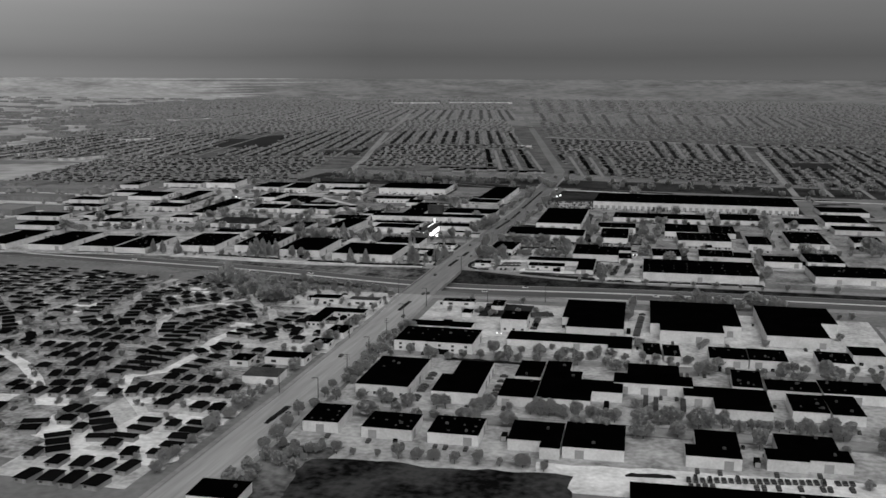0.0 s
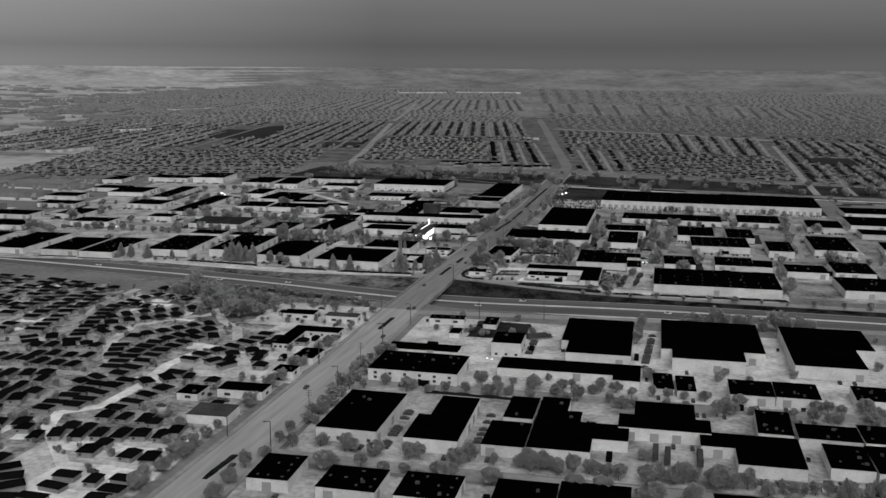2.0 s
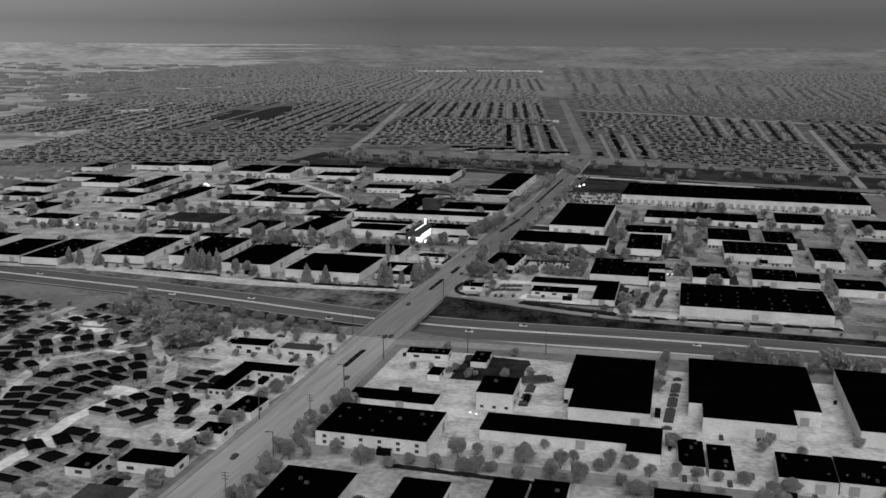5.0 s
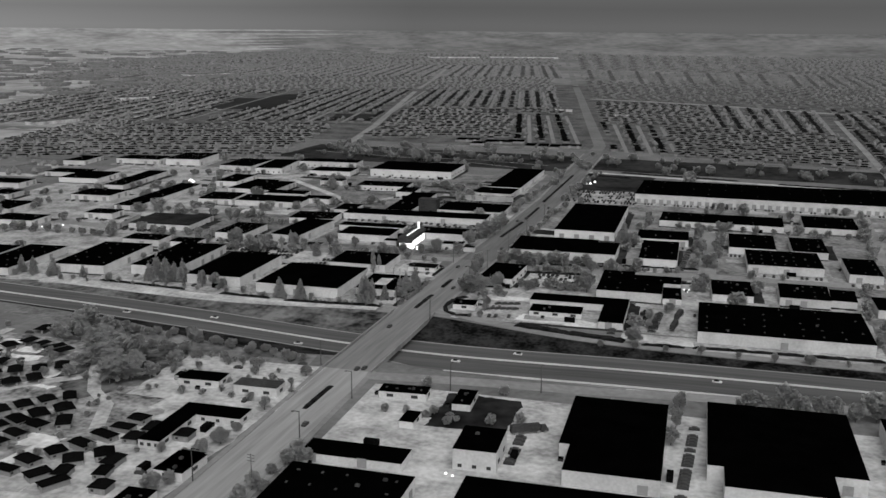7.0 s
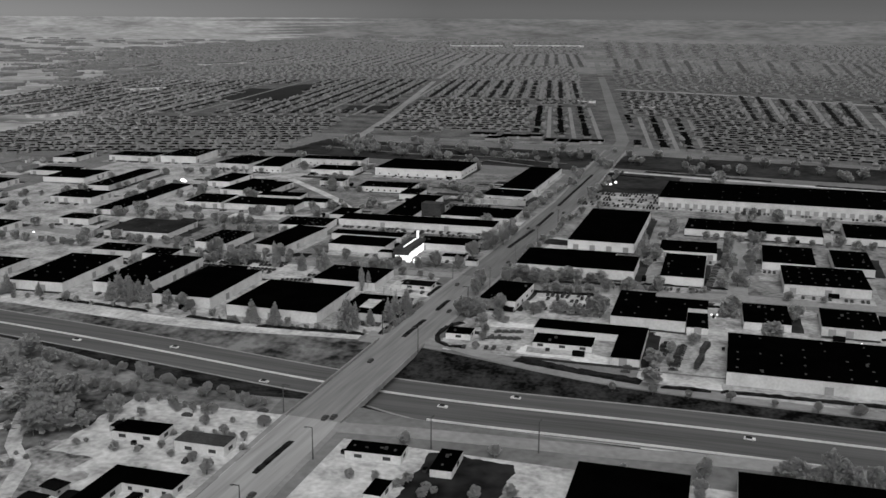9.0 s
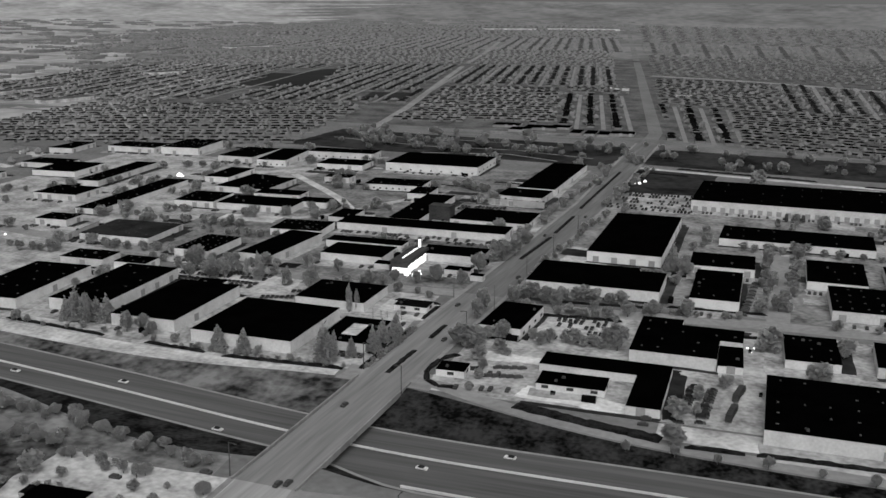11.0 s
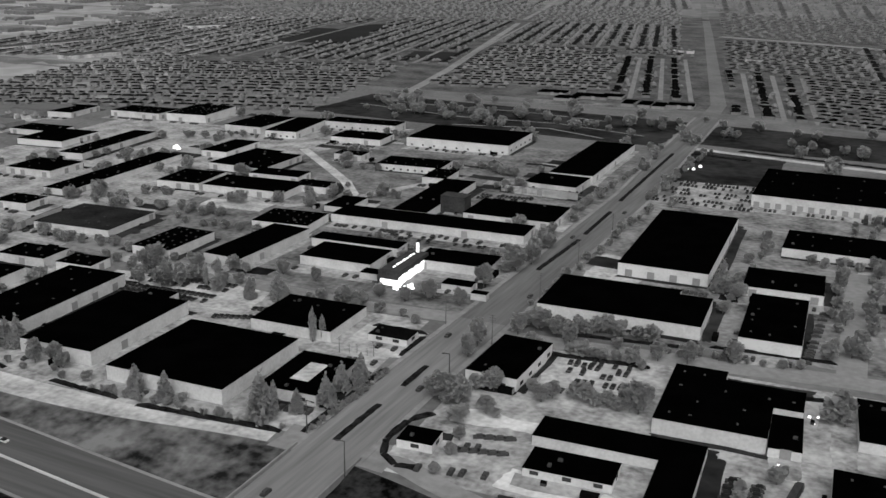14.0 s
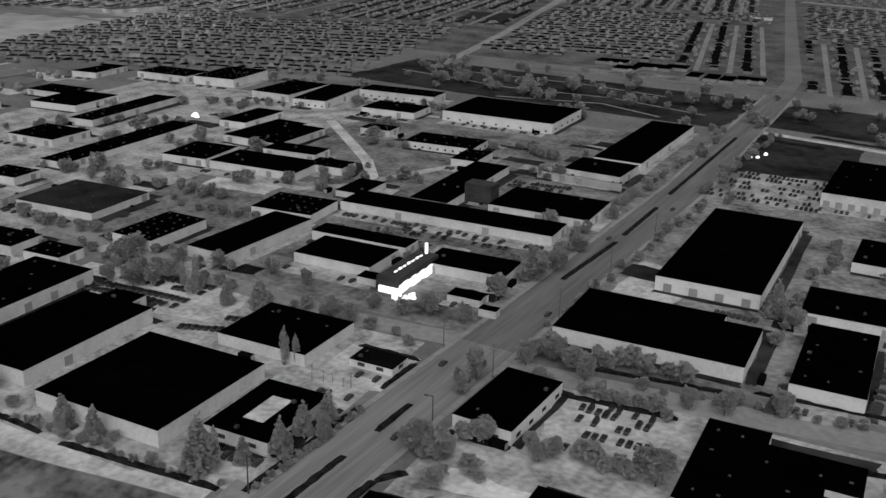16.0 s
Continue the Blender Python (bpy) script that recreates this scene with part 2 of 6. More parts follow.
freeway_band("median_barrier", 0, 0.6, 0.8, -1500, 900, 12, line_mat, "pale concrete median barrier along the freeway", "barrier")
freeway_band("freeway_shoulder", 18.2, 1.4, 0.06, -1500, 900, 12, street_mat, "lighter paved freeway shoulder", "shoulder")
freeway_band("freeway_shoulder", "south", 1.4, 0.06, -1500, 900, 12, street_mat, "lighter paved freeway shoulder", "shoulder")
freeway_band("ramp_barrier", -23.2, 0.8, 0.8, -150, 150, 12, line_mat, "pale concrete barrier beside the ramp", "barrier")
freeway_band("ramp_barrier", -27.5, 0.8, 0.8, -60, 0, 12, line_mat, "pale concrete barrier beside the ramp", "barrier")
for x in (30, 75, 120):
    freeway_band("ramp_barrier", -27, 0.8, 0.8, x, x + 24, 12, line_mat, "short pale concrete barrier", "barrier")

# the boulevard and its bridge
BLVD = [(-184, 100), (-185, 300), (-185, 450), (-188, 600), (-191.5, 690), (-192.5, 790), (-193, 870), (-191, 1000), (-190, 1200), (-199, 1400),
        (-205, 1560), (-211, 1655), (-251, 1860), (-290, 2061), (-345, 2344), (-406, 2660), (-479, 3030), (-537, 3330), (-594, 3628), (-665, 4000), (-742, 4400), (-905, 5253), (-1060, 6100)]
strip("boulevard", BLVD[:5], 23, 0.05, road_mat, "wide grey asphalt boulevard", "road")
strip("boulevard", BLVD[5:7] + [(-192.2, 929)], 23, 0.05, bridge_road, "wide grey asphalt boulevard", "road")
strip("boulevard", [(-192.2, 929)] + BLVD[7:11], 23, 0.05, north_road, "wide grey asphalt boulevard", "road")
strip("boulevard", BLVD[10:], 17, 0.045, far_road, "wide grey asphalt boulevard", "road")


for side in (-1, 1):
    strip("pavement", [(x + side * 13, y) for x, y in BLVD[:5]], 2.4, 0.17, street_mat, "pale concrete pavement beside the boulevard", "pavement")
    strip("pavement", [(x + side * 13, y) for x, y in BLVD[5:11]], 2.4, 0.17, street_mat, "pale concrete pavement beside the boulevard", "pavement")


def bridge():
    top = tagged(new("bridge"), "concrete road bridge over the freeway with pale parapets", "bridge")
    top.matrix_basis = pose(-192, 740, 0, 0, 0, 0.5)
    vs, fs = box_data([(-12.5, -52, -1.3, 12.5, 52, 0.06)])
    part("deck", mesh_of("deck", vs, fs, bridge_road), top)
    for s in (-1, 1):
        vs, fs = box_data([(s * 12.5 - 0.3, -52, -1.5, s * 12.5 + 0.3, 52, 1.0)])
        part("parapet", mesh_of("parapet", vs, fs, street_mat), top, "pale concrete parapet")
        vs, fs = box_data([(-12, s * 42 - 1, -7, 12, s * 42 + 1, -1.3)])
        part("abutment", mesh_of("abutment", vs, fs, lot_mat), top)
    for i in range(-2, 3):
        vs, fs = prism([(i * 5 + 0.6 * math.cos(a * math.pi / 4), 0.6 * math.sin(a * math.pi / 4)) for a in range(8)], -7, -1.3)
        part("pier", mesh_of("pier", vs, fs, lot_mat), top)
    return top


bridge()

# frontage roads and ramps
strip("frontage_road", [(x, north_top(x) + 7) for x in range(-900, -206, 12)], 13, 0.05, bright_lot, "pale frontage road along the freeway", "road")
strip("ramp", [(x, north_top(x) + 6 + 6 * math.exp(-((x + 182) / 25) ** 2)) for x in range(-176, 400, 12)], 9, 0.05, street_mat, "pale freeway ramp climbing to the boulevard", "ramp")
strip("ramp", [(-180, 684), (-155, 688), (-130, 691), (-100, 694), (-70, 697), (-30, 703), (30, 708), (120, 712), (300, 715)], 10, 0.06, street_mat, "grey freeway ramp beside warehouses", "ramp")
strip("side_street", [(-205, 928), (-255, 922), (-320, 925), (-400, 935), (-520, 950), (-800, 990)], 13, 0.04, street_mat, "pale asphalt side street", "road")
strip("side_street", [(-180, 916), (-140, 920), (-90, 926), (-40, 933), (40, 938), (140, 945), (400, 960)], 14, 0.04, street_mat, "grey asphalt side street", "road")
strip("side_street", [(-34, 940), (-37, 1050), (-37.5, 1085)], 12, 0.045, street_mat, "grey asphalt side street with trees", "road")
strip("side_street", [(-174, 437), (-100, 437), (0, 440), (120, 447), (300, 455)], 11, 0.045, street_mat, "grey asphalt industrial street", "road")
strip("side_street", [(-174, 538), (-100, 540), (0, 543), (120, 550), (300, 560)], 11, 0.045, street_mat, "grey asphalt industrial street", "road")
strip("side_street", [(80, 940), (84, 1050), (92, 1340)], 10, 0.045, street_mat, "grey asphalt side street", "road")
strip("service_road", [(-185, 1392), (-60, 1372), (200, 1345), (600, 1320)], 9, 0.045, bright_lot, "pale service road along a park", "road")
strip("park_road", [(-214, 1600), (-330, 1572), (-480, 1545), (-800, 1540), (-1400, 1560)], 9, 0.04, far_road, "pale road along the park", "road")
strip("cross_road", [(-365, 2562), (-250, 2535), (-109, 2480), (20, 2410), (167, 2325), (420, 2230), (800, 2100), (1300, 1950), (2600, 1600)], 26, 0.3, street_mat, "wide pale cross road", "road")
strip("cross_road", [(-485, 3290), (-300, 3270), (-104, 3300), (200, 3260), (700, 3180)], 12, 0.5, street_mat, "pale cross road between houses", "road")
strip("cross_road", [(-613, 4060), (-437, 4042), (0, 4000), (600, 3900)], 16, 0.8, street_mat, "pale cross road between houses", "road")
strip("cross_road", [(-430, 2800), (-700, 2770), (-1100, 2740), (-1600, 2640), (-2200, 2500)], 14, 0.5, far_road, "grey cross road between houses", "road")
strip("diagonal_road", [(-540, 1500), (-572, 1655), (-609, 1819), (-700, 2170), (-786, 2510), (-850, 2760), (-931, 3127), (-1040, 3560), (-1150, 4000)], 12, 0.05, street_mat, "pale residential road", "road")
strip("side_street", [(136, 2189), (139, 1800), (140, 1395)], 9, 0.05, street_mat, "pale straight residential street", "road")
strip("side_street", [(-100, 4092), (-50, 3300), (9, 2421)], 12, 0.3, far_road, "pale straight residential street", "road")

# yards
patch("car_park", -104, 801, 56, 12, -4, 0.032, white_lot, "bright concrete forecourt before a workshop", "pavement", 3)
patch("car_park", -148, 838, 34, 10, 4, 0.032, white_lot, "bright concrete patch beside a restaurant", "pavement", 3)
patch("junction_pavement", -192, 796, 44, 17, 1, 0.045, street_mat, "pale asphalt junction at the end of the bridge", "road", 2)
slab("tract_ground", -240, 380, 62, 112, 0, 0.016, bright_lot, "bright paved ground between tract houses", "ground")
patch("rough_ground", -158, 345, 34, 80, 2, 0.035, bank_mat, "rough dark vegetation beside a field", "ground")
strip("side_street", [(-470, 1092), (-425, 1072), (-387, 1064), (-365, 1089), (-345, 1140), (-330, 1175)], 8, 0.052, mid_lot, "pale curving lane between workshops", "road")
strip("dirt_path", [(-480, 1230), (-462, 1213), (-425, 1178), (-389, 1143), (-365, 1112), (-364, 1090)], 8, 0.054, bright_lot, "pale dirt path between workshops", "path")
patch("grass_lot", -400, 1116, 44, 36, 12, 0.048, field_mat, "dark grass lot between paths", "lawn")
patch("car_park", -420, 1058, 46, 34, 6, 0.032, bright_lot, "pale concrete yard between workshops", "pavement", 4)
strip("bank_path", [(x, south_top(x) - 9.5) for x in range(-417, -204, 12)], 15, 0.05, verge_mat, "dry grey verge along the top of the bank", "path")
patch("car_park", -225, 889, 36, 30, 3, 0.03, bright_lot, "bright concrete car park round a small office", "pavement", 4)
patch("car_park", -128, 890, 38, 46, 2, 0.03, bright_lot, "bright concrete car park between workshops", "pavement", 4)
patch("car_park", -345, 899, 92, 34, 6, 0.03, bright_lot, "bright concrete car park between warehouses", "pavement", 4)
patch("car_park", -156, 1015, 28, 84, 1, 0.03, bright_lot, "pale concrete yard beside a large warehouse", "pavement", 4)
slab("yard_pavement", -25, 500, 290, 108, 2.5, 0.02, lot_mat, "stained concrete yard between workshops")
slab("yard_pavement", -25, 611, 290, 136, 1.5, 0.025, bright_lot, "stained concrete yard between warehouses")
slab("yard_pavement", -25, 400, 290, 64, 2.5, 0.03, lot_mat, "stained concrete yard in front of workshops")
strip("yard_pavement", [(-72, 783), (-20, 785), (60, 789)], 15, 0.03, bright_lot, "pale concrete verge below a warehouse", "pavement")
slab("yard_pavement", -58, 856, 232, 126, 2, 0.02, mid_lot, "stained concrete yards and car parks")
slab("yard_pavement", 30, 1080, 410, 270, 1, 0.015, north_lot, "stained concrete yards and car parks")
slab("yard_pavement", -330, 850, 240, 120, 4, 0.02, mid_lot, "pale concrete yards between warehouses")
slab("yard_pavement", -330, 1130, 255, 400, 2, 0.015, worn_lot, "stained concrete yards and car parks")
slab("yard_pavement", -570, 1050, 240, 480, 6, 0.01, lot_mat, "stained concrete yards and car parks")
# carries the haze-lightened far ground tone nearer in
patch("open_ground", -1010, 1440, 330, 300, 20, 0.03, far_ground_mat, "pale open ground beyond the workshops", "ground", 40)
slab("yard_pavement", -560, 820, 220, 100, 8, 0.02, mid_lot, "pale concrete yards between warehouses")
slab("yard_pavement", 210, 870, 300, 140, 2, 0.018, north_lot, "stained concrete yards and car parks")
slab("yard_pavement", 260, 560, 270, 230, 2, 0.02, lot_mat, "stained concrete yard beside warehouses")
patch("grass_lot", -118, 655, 34, 38, 2, 0.05, grass_mat, "dark lawn around a small shop", "lawn")
patch("car_park", -138, 1228, 58, 74, 2, 0.034, lot_mat, "pale concrete car park with rows of cars", "pavement", 4)
patch("grass_lot", -150, 1325, 85, 120, 2, 0.03, grass_mat, "dark grass lot with scattered cars", "lawn")
slab("tract_ground", -345, 514, 282, 346, 0, 0.012, tract_mat, "patchy pale ground between tract houses", "ground")
slab("tract_ground", -570, 635, 170, 110, 0, 0.011, tract_mat, "patchy pale ground between tract houses", "ground")
for line in ([(-560, 1470), (-430, 1445), (-330, 1455), (-240, 1430)], [(-560, 1510), (-500, 1500), (-380, 1505), (-290, 1490)], [(-420, 1400), (-330, 1425), (-270, 1400)]):
    strip("park_path", line, 3, 0.05, street_mat, "narrow pale path across the park lawn", "path")
patch("forecourt", -238, 658, 74, 58, 2, 0.034, bright_lot, "bright concrete forecourt of a filling station", "pavement", 4)
patch("forecourt", -228, 590, 52, 130, 1, 0.022, bright_lot, "pale forecourt of roadside shops", "pavement", 4)
patch("car_park", 32, 384, 175, 30, 5, 0.035, white_lot, "bright concrete car park", "pavement", 4)
patch("dark_field", -93, 340, 112, 74, 4, 0.04, field_mat, "dark patchy field of wet grass", "field")
patch("park_lawn", -400, 1462, 370, 140, -2, 0.02, grass_mat, "dark park lawn with scattered trees", "lawn")
patch("park_lawn", 150, 1445, 680, 110, -4, 0.02, grass_mat, "dark strip of open grass", "lawn")
patch("sports_field", -1034, 2230, 138, 440, 17, 0.12, turf_mat, "dark grass sports field", "field")
patch("sports_field", -705, 1950, 70, 110, 14, 0.12, turf_mat, "dark grass sports field", "field")
patch("sports_field", 215, 1870, 70, 140, 3, 0.12, turf_mat, "dark grass sports field", "field")


# ---- the hazy sky backdrop ----
def backdrop():
    n, r, top = 128, 4560, 1100
    vs = [(-20 + r * math.cos(2 * math.pi * i / n), 300 + r * math.sin(2 * math.pi * i / n), z) for i in range(n) for z in (-5, top)]
    fs = [(2 * i, 2 * i + 1, (2 * i + 3) % (2 * n), (2 * i + 2) % (2 * n)) for i in range(n)]
    m = bpy.data.materials.new("hazy_sky")
    m.use_nodes = True
    nt = m.node_tree
    nt.nodes.clear()
    geo = nt.nodes.new("ShaderNodeNewGeometry")
    sep = nt.nodes.new("ShaderNodeSeparateXYZ")
    nt.links.new(geo.outputs["Position"], sep.inputs[0])
    fade = nt.nodes.new("ShaderNodeMapRange")
    fade.inputs["From Max"].default_value = 600
    nt.links.new(sep.outputs["Z"], fade.inputs[0])
    tex = nt.nodes.new("ShaderNodeTexNoise")
    scl = nt.nodes.new("ShaderNodeVectorMath")
    scl.operation = "MULTIPLY"
    scl.inputs[1].default_value = (0.0006, 0.0006, 0.008)
    nt.links.new(geo.outputs["Position"], scl.inputs[0])
    nt.links.new(scl.outputs[0], tex.inputs["Vector"])
    tex.inputs["Scale"].default_value = 1.0
    add = nt.nodes.new("ShaderNodeMath")
    add.operation = "MULTIPLY_ADD"
    add.inputs[1].default_value = 0.12
    nt.links.new(tex.outputs["Fac"], add.inputs[0])
    nt.links.new(fade.outputs[0], add.inputs[2])
    wide = nt.nodes.new("ShaderNodeMapRange")
    wide.inputs["From Min"].default_value = -1500
    wide.inputs["From Max"].default_value = -3400
    wide.inputs["To Min"].default_value = 1.0
    wide.inputs["To Max"].default_value = 2.1
    nt.links.new(sep.outputs["X"], wide.inputs[0])
    ramp = nt.nodes.new("ShaderNodeValToRGB")
    stops = ((0.0, 0.15), (0.34, 0.15), (0.46, 0.124), (0.64, 0.165), (1.0, 0.23))
    while len(ramp.color_ramp.elements) < len(stops):
        ramp.color_ramp.elements.new(0.5)
    for el, (p, v) in zip(ramp.color_ramp.elements, stops):
        el.position, el.color = p, (v, v, v, 1)
    nt.links.new(add.outputs[0], ramp.inputs[0])
    streak = nt.nodes.new("ShaderNodeTexNoise")
    streak.inputs["Scale"].default_value = 1.0
    streak.inputs["Detail"].default_value = 5.0
    flat = nt.nodes.new("ShaderNodeVectorMath")
    flat.operation = "MULTIPLY"
    flat.inputs[1].default_value = (0.006, 0.006, 0.12)
    nt.links.new(geo.outputs["Position"], flat.inputs[0])
    nt.links.new(flat.outputs[0], streak.inputs["Vector"])
    low = nt.nodes.new("ShaderNodeMapRange")
    low.inputs["From Min"].default_value = 20
    low.inputs["From Max"].default_value = 150
    low.inputs["To Min"].default_value = 0.9
    low.inputs["To Max"].default_value = 0.0
    nt.links.new(sep.outputs["Z"], low.inputs[0])
    centred = nt.nodes.new("ShaderNodeMath")
    centred.operation = "SUBTRACT"
    centred.inputs[1].default_value = 0.5
    nt.links.new(streak.outputs["Fac"], centred.inputs[0])
    mottle = nt.nodes.new("ShaderNodeMath")
    mottle.operation = "MULTIPLY"
    nt.links.new(centred.outputs[0], mottle.inputs[0])
    nt.links.new(low.outputs[0], mottle.inputs[1])
    bright = nt.nodes.new("ShaderNodeMath")
    bright.operation = "ADD"
    nt.links.new(wide.outputs[0], bright.inputs[0])
    nt.links.new(mottle.outputs[0], bright.inputs[1])
    em = nt.nodes.new("ShaderNodeEmission")
    nt.links.new(ramp.outputs[0], em.inputs[0])
    nt.links.new(bright.outputs[0], em.inputs[1])
    out = nt.nodes.new("ShaderNodeOutputMaterial")
    nt.links.new(em.outputs[0], out.inputs[0])
    return tagged(new("backdrop", mesh_of("backdrop", vs, fs, m)), "hazy grey sky at the horizon", "sky", kind="structure")


backdrop()


# ---- buildings ----
UNIT = mesh_of("roof_unit", *box_data([(-0.8, -0.6, 0, 0.8, 0.6, 0.8), (-0.35, -0.35, 0.8, 0.35, 0.35, 1.0)]), unit_mat)
SKYLIGHT = mesh_of("skylight", *box_data([(-0.6, -0.4, 0, 0.6, 0.4, 0.3)]), unit_mat)
DOOR = mesh_of("loading_door", *box_data([(-1.9, -0.12, 0, 1.9, 0.12, 3.8)]), door_mat)
WINDOW = mesh_of("window", *box_data([(-1.5, -0.08, 0, 1.5, 0.08, 1.4)]), glass_mat)
PANE = mesh_of("window", *box_data([(-0.8, -0.08, 0, 0.8, 0.08, 1.3)]), glass_mat)
rng = random.Random(7)


def inside(p, poly):
    c = False
    for (x0, y0), (x1, y1) in zip(poly, poly[1:] + poly[:1]):
        if (y0 > p[1]) != (y1 > p[1]) and p[0] < (x1 - x0) * (p[1] - y0) / (y1 - y0) + x0:
            c = not c
    return c


FOOT = []


def building(name, cx, cy, h, ang, poly, label, category, skylights=(0, 0), roof_mat=None, units=2, doors=0, wall_material=None, windows=(0, 0)):
    poly = ccw(poly)
    FOOT.append((cx, cy, ang, poly))
    top = tagged(new(name), label, category)
    top.matrix_basis = pose(cx, cy, 0, 0, 0, ang)
    wall = part("wall", mesh_of("wall", *prism(poly, -0.4, h - 0.12), wall_material or wall_mat), top)
    roof = part("roof", mesh_of("roof", *prism(inset(poly, -0.12), h - 0.14, h), roof_mat or roof_mat_black), top, "dark flat roof")
    xs, ys = [p[0] for p in poly], [p[1] for p in poly]
    core = inset(poly, 2.5)
    nx, ny = skylights
    for i in range(nx):
        for j in range(ny):
            p = (min(xs) + (i + 0.5) / nx * (max(xs) - min(xs)) + rng.uniform(-0.8, 0.8), min(ys) + (j + 0.5) / ny * (max(ys) - min(ys)) + rng.uniform(-0.8, 0.8))
            if inside(p, core) and rng.random() < 0.6:
                part("skylight", SKYLIGHT, roof, "", pose(p[0], p[1], h, 0, 0, rng.choice((0, 90))))
    for i in range(units):
        p = (rng.uniform(min(xs), max(xs)), rng.uniform(min(ys), max(ys)))
        if inside(p, core):
            part("roof_unit", UNIT, roof, "metal roof unit", pose(p[0], p[1], h, 0, 0, rng.choice((0, 90))))
    # doors and windows on the walls that face south or east
    for (x0, y0), (x1, y1) in zip(poly, poly[1:] + poly[:1]):
        d = Vector((x1 - x0, y1 - y0))
        length = d.length
        d.normalize()
        out = Vector((d.y, -d.x))
        if length < 9 or not (out.y < -0.7 or out.x > 0.7):
            continue
        turn = math.degrees(math.atan2(d.y, d.x))
        count = min(5, int(length / 9))
        if windows[0] and out.y < -0.7:
            for k in range(windows[0] * windows[1]):
                q = (k % windows[0] + 0.5) / windows[0] * length
                z = 1.2 + (h - 1.6) * (k // windows[0]) / windows[1]
                part("window", PANE, wall, "dark glass window", pose(x0 + d.x * q + out.x * 0.06, y0 + d.y * q + out.y * 0.06, z, 0, 0, turn))
            continue
        if doors and out.y < -0.7 and length > 30:
            for k in range(doors):
                q = (k + 0.5) / doors * length
                part("loading_door", DOOR, wall, "grey steel loading door", pose(x0 + d.x * q + out.x * 0.06, y0 + d.y * q + out.y * 0.06, 0, 0, 0, turn))
            continue
        kind = rng.random()
        for k in range(count):
            s = (k + 0.5) / count * length + rng.uniform(-1, 1)
            x, y = x0 + d.x * s + out.x * 0.06, y0 + d.y * s + out.y * 0.06
            if category in ("office", "shop"):
                part("window", WINDOW, wall, "dark glass window", pose(x, y, 1.2 if h < 6 else 2.2, 0, 0, turn))
            elif rng.random() < 0.3:
                part("loading_door", DOOR, wall, "grey steel loading door", pose(x, y, 0, 0, 0, turn))
    return top


building("warehouse", -61.4, 630.6, 6.5, 2.5, [(-14.5, 41.9), (24.8, 41.9), (24.8, -32.6), (-10.2, -32.6), (-10.2, -9.3), (-14.5, -9.3)], "mid-sized L-shaped warehouse with pale walls, black flat roof and plain eaves", "warehouse", units=0)
building("warehouse", 5.8, 630.5, 7.0, 2.5, [(-26.3, 51.7), (29.1, 51.7), (29.1, -10.6), (17.5, -10.6), (17.5, -28.8), (-20.4, -28.8), (-20.4, -12.3), (-26.3, -12.3)], "mid-sized stepped warehouse with pale walls, black flat roof and plain eaves", "warehouse", units=0)
building("warehouse", 74.9, 644.1, 7.0, 2.5, [(-27.5, 40.9), (18.9, 40.9), (18.9, -2.2), (8.5, -2.2), (8.5, -38.7), (-27.5, -38.7)], "mid-sized L-shaped warehouse with pale walls, black flat roof and plain eaves", "warehouse", units=0)
building("office_building", -104.1, 610.4, 8.5, 3.4, rect(16.6, 22.4), "small boxy office with pale walls, black flat roof and plain eaves", "office", windows=(3, 1))
building("workshop_building", -57.5, 572.0, 4.6, 2.5, [(-44.6, 15.7), (29.1, 15.7), (29.1, -11.6), (15.5, -11.6), (15.5, -4.0), (-44.6, -4.0)], "mid-sized L-shaped workshop with pale walls, black flat roof and plain eaves", "workshop", units=0)
building("workshop_building", -149.4, 595.6, 3.7, 2.2, rect(40.4, 13.4), "small long workshop with pale walls, black flat roof and plain eaves", "workshop", units=0)
building("workshop_building", -141.6, 558.4, 6.5, 1.7, rect(46.8, 32.8), "mid-sized boxy workshop with pale walls, black flat roof dotted with skylights", "workshop", skylights=(5, 3), windows=(6, 2))
building("workshop_building", -146.5, 482.5, 6.2, 1.6, rect(27.2, 50.9), "mid-sized boxy workshop with pale walls, black flat roof dotted with skylights", "workshop", skylights=(2, 4), windows=(4, 1))
building("workshop_building", -111.0, 483.3, 6.2, 2.5, [(-4.1, 27.1), (13.7, 27.1), (13.7, -28.0), (-9.6, -28.0), (-9.6, 1.0), (-4.1, 1.0)], "mid-sized L-shaped workshop with pale walls, black flat roof and plain eaves", "workshop", units=0)
building("workshop_building", -77.8, 507.3, 5.2, 1.9, rect(13.3, 28.9), "small boxy workshop with pale walls, black flat roof and plain eaves", "workshop")
building("workshop_building", -59.1, 509.1, 5.2, 2.5, [(-10.9, 15.9), (2.1, 15.9), (2.1, -1.3), (8.8, -1.3), (8.8, -14.6), (-10.9, -14.6)], "mid-sized L-shaped workshop with pale walls, black flat roof and plain eaves", "workshop")
building("workshop_building", -78.2, 473.2, 5.2, 2.4, rect(18.0, 28.8), "small boxy workshop with pale walls, black flat roof and plain eaves", "workshop")
building("workshop_building", -46.3, 477.7, 5.2, 2.5, [(-22.4, 17.6), (18.7, 17.6), (18.7, -1.1), (3.8, -1.1), (3.8, -16.5), (-22.4, -16.5)], "mid-sized L-shaped workshop with pale walls, black flat roof and plain eaves", "workshop", units=0)
